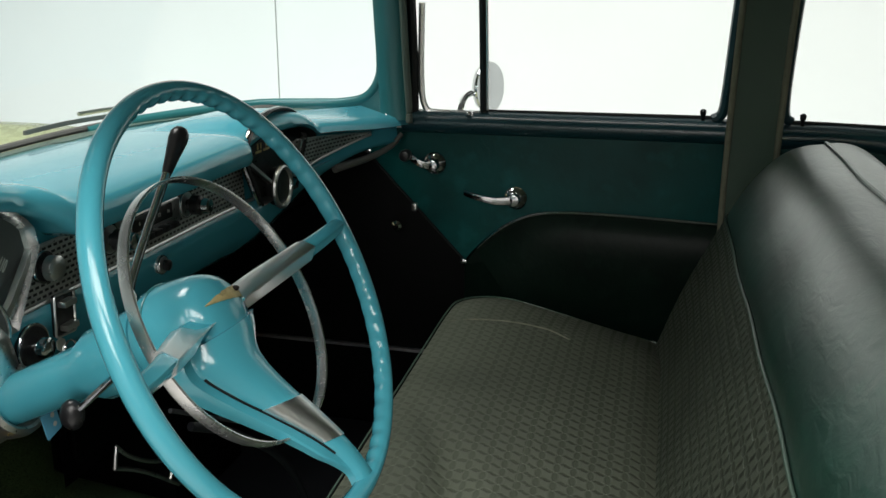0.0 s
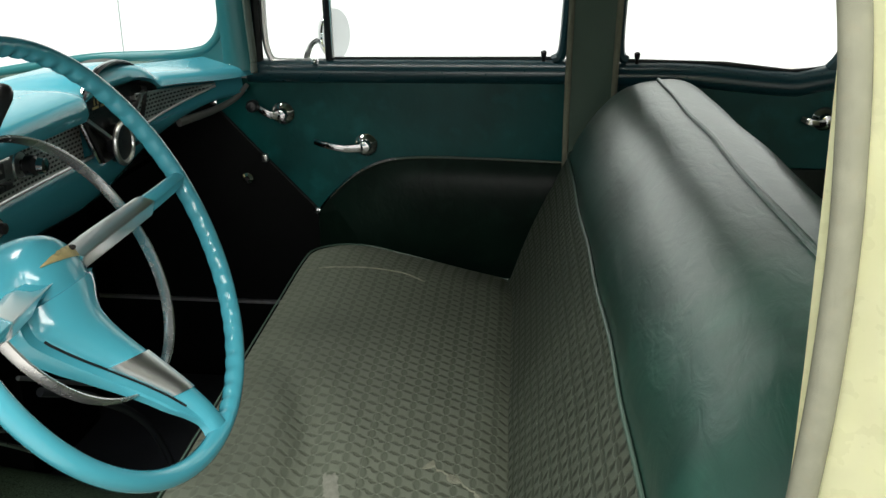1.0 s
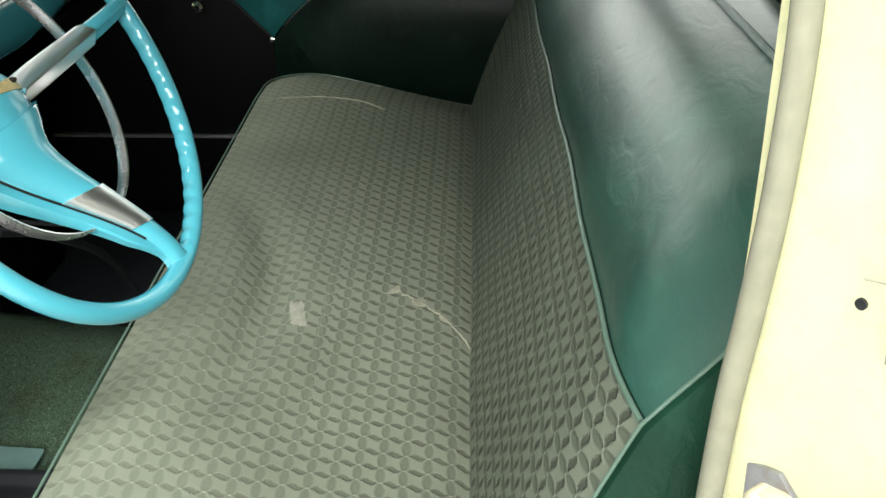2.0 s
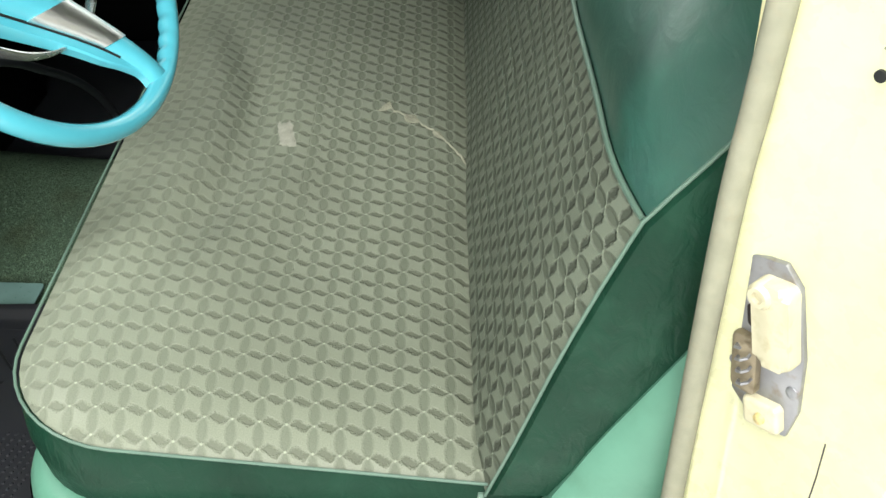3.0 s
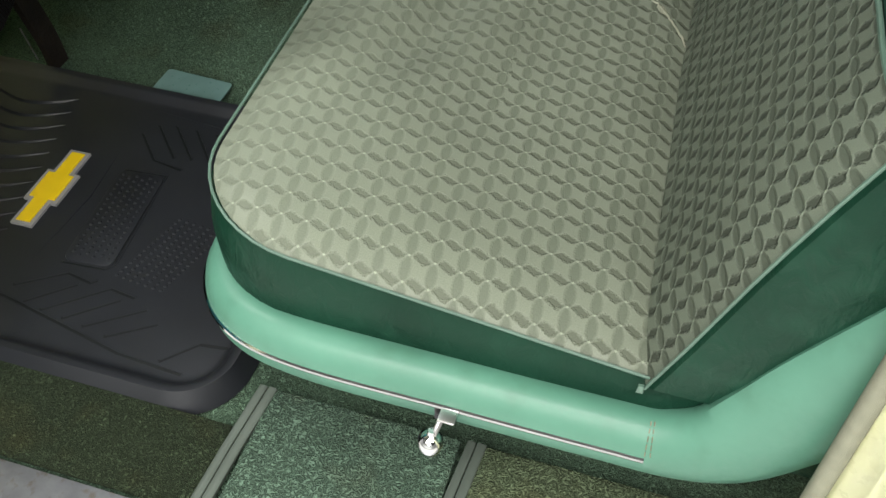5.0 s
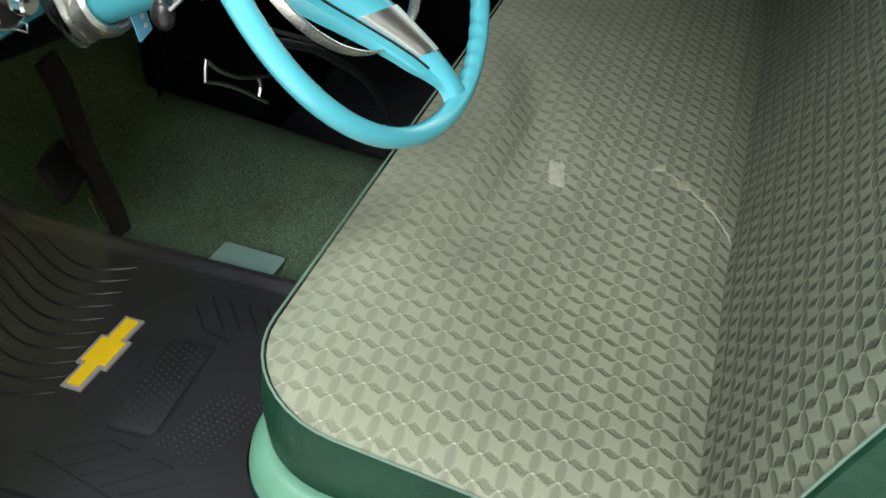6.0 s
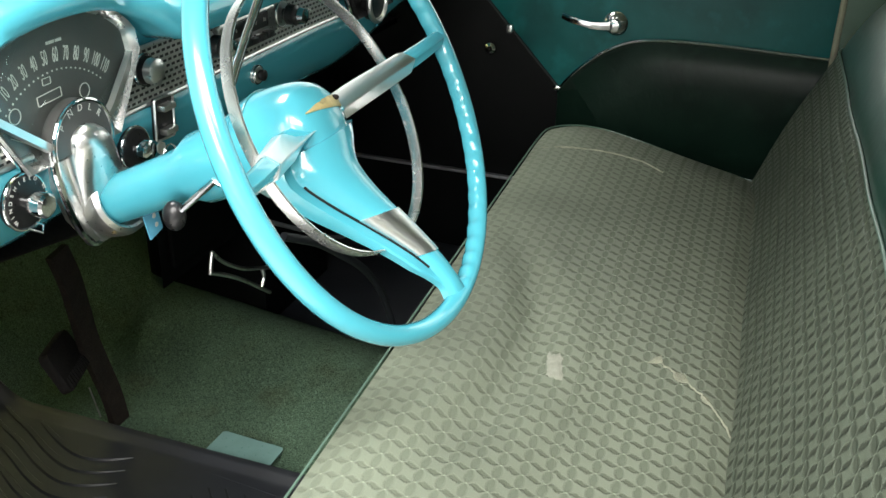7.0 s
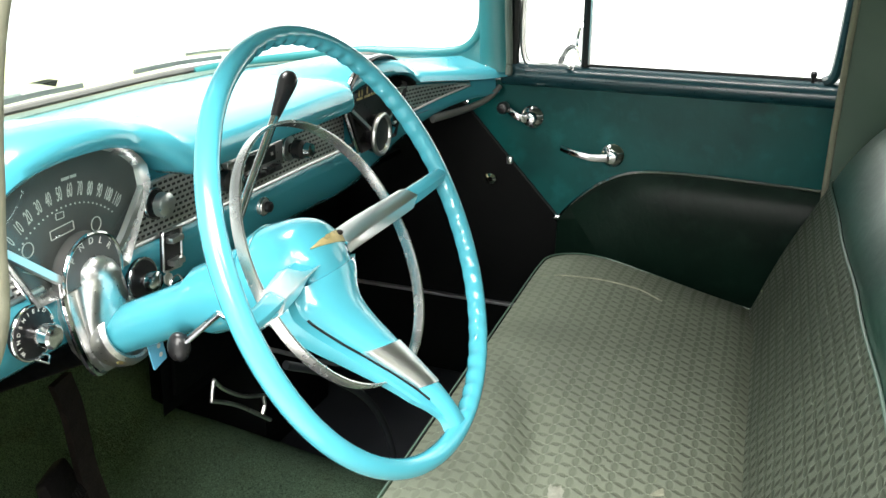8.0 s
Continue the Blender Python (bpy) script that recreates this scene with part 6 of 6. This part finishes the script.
part("recess", slab(rounded(-0.002, 0.014, 0.012, 0.034, 0.004, 3), 0.0065, STRIKE), RUST, striker)
part("latch_body", slab(rounded(0.000, -0.048, 0.024, 0.006, 0.006, 4), 0.012, STRIKE @ pose(0, 0, 0, 0, 0, 6), 0.003, 2), GREASY, striker, "dirty greasy latch body")
part("spring", tube([STRIKE @ Vector((0.012 + 0.006 * math.cos(k * 0.9), -0.036 + 0.0016 * k, 0.013 + 0.006 * math.sin(k * 0.9))) for k in range(24)], 0.0012, 6), ZINC, striker)
part("foot", slab(rounded(-0.018, -0.074, 0.016, -0.048, 0.005, 4), 0.014, STRIKE, 0.004, 3), CREAM, striker)
part("rivet", lathe([(0.005, 0), (0.0045, 0.003), (0.001, 0.004)], STRIKE @ pose(-0.002, -0.062, 0.0138), 16), BRASS, striker, "yellowed rivet")
for x, y in ((0.028, -0.024), (-0.026, -0.032)):
    part("screw", lathe([(0.006, 0), (0.0055, 0.002), (0.003, 0.003), (0.001, 0.0025)], STRIKE @ pose(x, y, 0.004), 16), ZINC, striker)
part("jamb_seam", tube([(0.2700 + 0.0003 * (k % 3) + 0.0004 * k, 0.4153 - 0.0003 * (k % 3) - 0.0004 * k, 0.46 + 0.033 * k) for k in range(13)], 0.0008, 6, Vector((1, 0, 0))), SEAL, car, "dark open seam in the jamb")
part("jamb_hole", lathe([(0.0032, 0), (0.0032, 0.002), (0.001, 0.0022)], Matrix.Translation((0.2578, 0.4245, 1.102)) @ Matrix(((-0.66, 0, -0.75, 0), (0.75, 0, -0.66, 0), (0, 1, 0, 0), (0, 0, 0, 1))), 16), SEAL, car, "small black hole in the jamb")
part("jamb_plate_edge", tube([(0.2525 + 0.66 * d, 0.4305 - 0.75 * d - 0.0003, z) for d, z in ((0.006, 1.1155), (0.014, 1.1175), (0.0235, 1.1195), (0.0245, 1.115), (0.0262, 1.075))], 0.0007, 6, Vector((1, 0, 0))), THREAD, car, "thin raised edge of a plate on the jamb")

# ---- wipers outside ----
def wiper_at(blade_line, arm_line):
    w = thing("windscreen_wiper", "grey wiper arm and blade parked on the windscreen", "wiper", "windscreen wipers")
    part("blade", sweep(smooth_path(blade_line, 6), [(-0.003, -0.004), (0.003, -0.004), (0.002, 0.004), (-0.002, 0.004)]), TRIM, w)
    part("arm", tube(smooth_path(arm_line, 6), 0.0045, 8), CHROME_WORN, w)
    return w


wiper_at([(-1.116, 1.475, 1.090), (-1.104, 1.58, 1.092), (-1.070, 1.69, 1.093)], [(-1.13, 1.655, 1.097), (-1.105, 1.72, 1.098), (-1.06, 1.80, 1.098)])
wiper_at([(-1.10, 0.98, 1.086), (-1.112, 1.10, 1.088), (-1.116, 1.22, 1.089), (-1.116, 1.335, 1.087)], [(-1.12, 0.96, 1.092), (-1.124, 1.08, 1.093), (-1.124, 1.2, 1.091)])

# ---- wear on the seat ----
def on_seat(x, y):
    d = min(x - X0, X1 - x, y - Y0, Y1 - y)
    return Vector((x - 0.045 * (y - MID), y, top_height(x, y) + crown(d - 0.004) + fold(x, y)))


def frayed(points, name, width, label, torn=False):
    """A ragged split seam lying on the cushion."""
    path = smooth_path([on_seat(x, y) for x, y in points], 10)
    bm = bmesh.new()
    rows = []
    for k, p in enumerate(path):
        d = (path[min(k + 1, len(path) - 1)] - path[max(k - 1, 0)]).normalized()
        side = Vector((d.y, -d.x, 0)).normalized()
        w = width * (0.35 + 0.65 * abs(noise.noise((k * 0.37, width * 999, 1)))) * math.sin(math.pi * (k + 0.6) / (len(path) + 0.2)) ** 0.4
        if torn:
            # open patches at one end, a thin tear at the other
            s = k / (len(path) - 1)
            w = width * (0.14 + (1 - s) ** 1.2 * (1.5 * max(0.0, math.cos(s * 21)) + 0.25 * noise.noise((k * 0.9, 4, 2))))
        j = width * 0.5 * noise.noise((k * 0.5, 7, 2))
        rows.append([bm.verts.new(p + side * (w + j) + Vector((0, 0, 0.0008))), bm.verts.new(p + side * j + Vector((0, 0, 0.0026))), bm.verts.new(p + side * (j - w) + Vector((0, 0, 0.0008)))])
    for a, b in zip(rows, rows[1:]):
        bm.faces.new((a[0], a[1], b[1], b[0]))
        bm.faces.new((a[1], a[2], b[2], b[1]))
    return part(name, bm, THREAD, seat, label)


def seat_xy(*points):
    return [(x + 0.045 * (y - MID), y) for x, y in points]


frayed(seat_xy((-0.078, 1.082), (-0.048, 1.064), (-0.017, 1.040), (0.007, 1.016), (0.037, 0.980)), "split_seam", 0.0080, "frayed cream split in the cloth", True)
frayed(seat_xy((-0.395, 1.695), (-0.302, 1.718), (-0.217, 1.721), (-0.165, 1.690)), "end_seam", 0.004, "worn pale seam across the cushion's end")
frayed(seat_xy((-0.37, 1.700), (-0.34, 1.709), (-0.312, 1.714)), "seam_fray", 0.006, "frayed cream thread")
bm = bmesh.new()
patch = []
for i in range(7):
    row = []
    for j in range(13):
        a, b = i / 6 * 2 - 1, j / 12 * 2 - 1
        edge = 1 + 0.12 * noise.noise((a * 2, b * 2, 5)) + 0.5 * noise.noise((a * 4, b * 7, 9))
        a, b = a * math.sqrt(1 - b * b * 0.2), b * math.sqrt(1 - a * a * 0.2)
        x, y = -0.186 + 0.0095 * a * edge - 0.008 * b, 0.998 + 0.027 * b * edge
        row.append(bm.verts.new(on_seat(x + 0.045 * (y - MID), y) + Vector((0, 0, 0.0012 * (1 - a * a) * (1 - b ** 4)))))
    patch.append(row)
for a, b in zip(patch, patch[1:]):
    for k in range(12):
        bm.faces.new((a[k], a[k + 1], b[k + 1], b[k]))
part("worn_patch", bm, WORN_CLOTH, seat, "small pale worn patch")
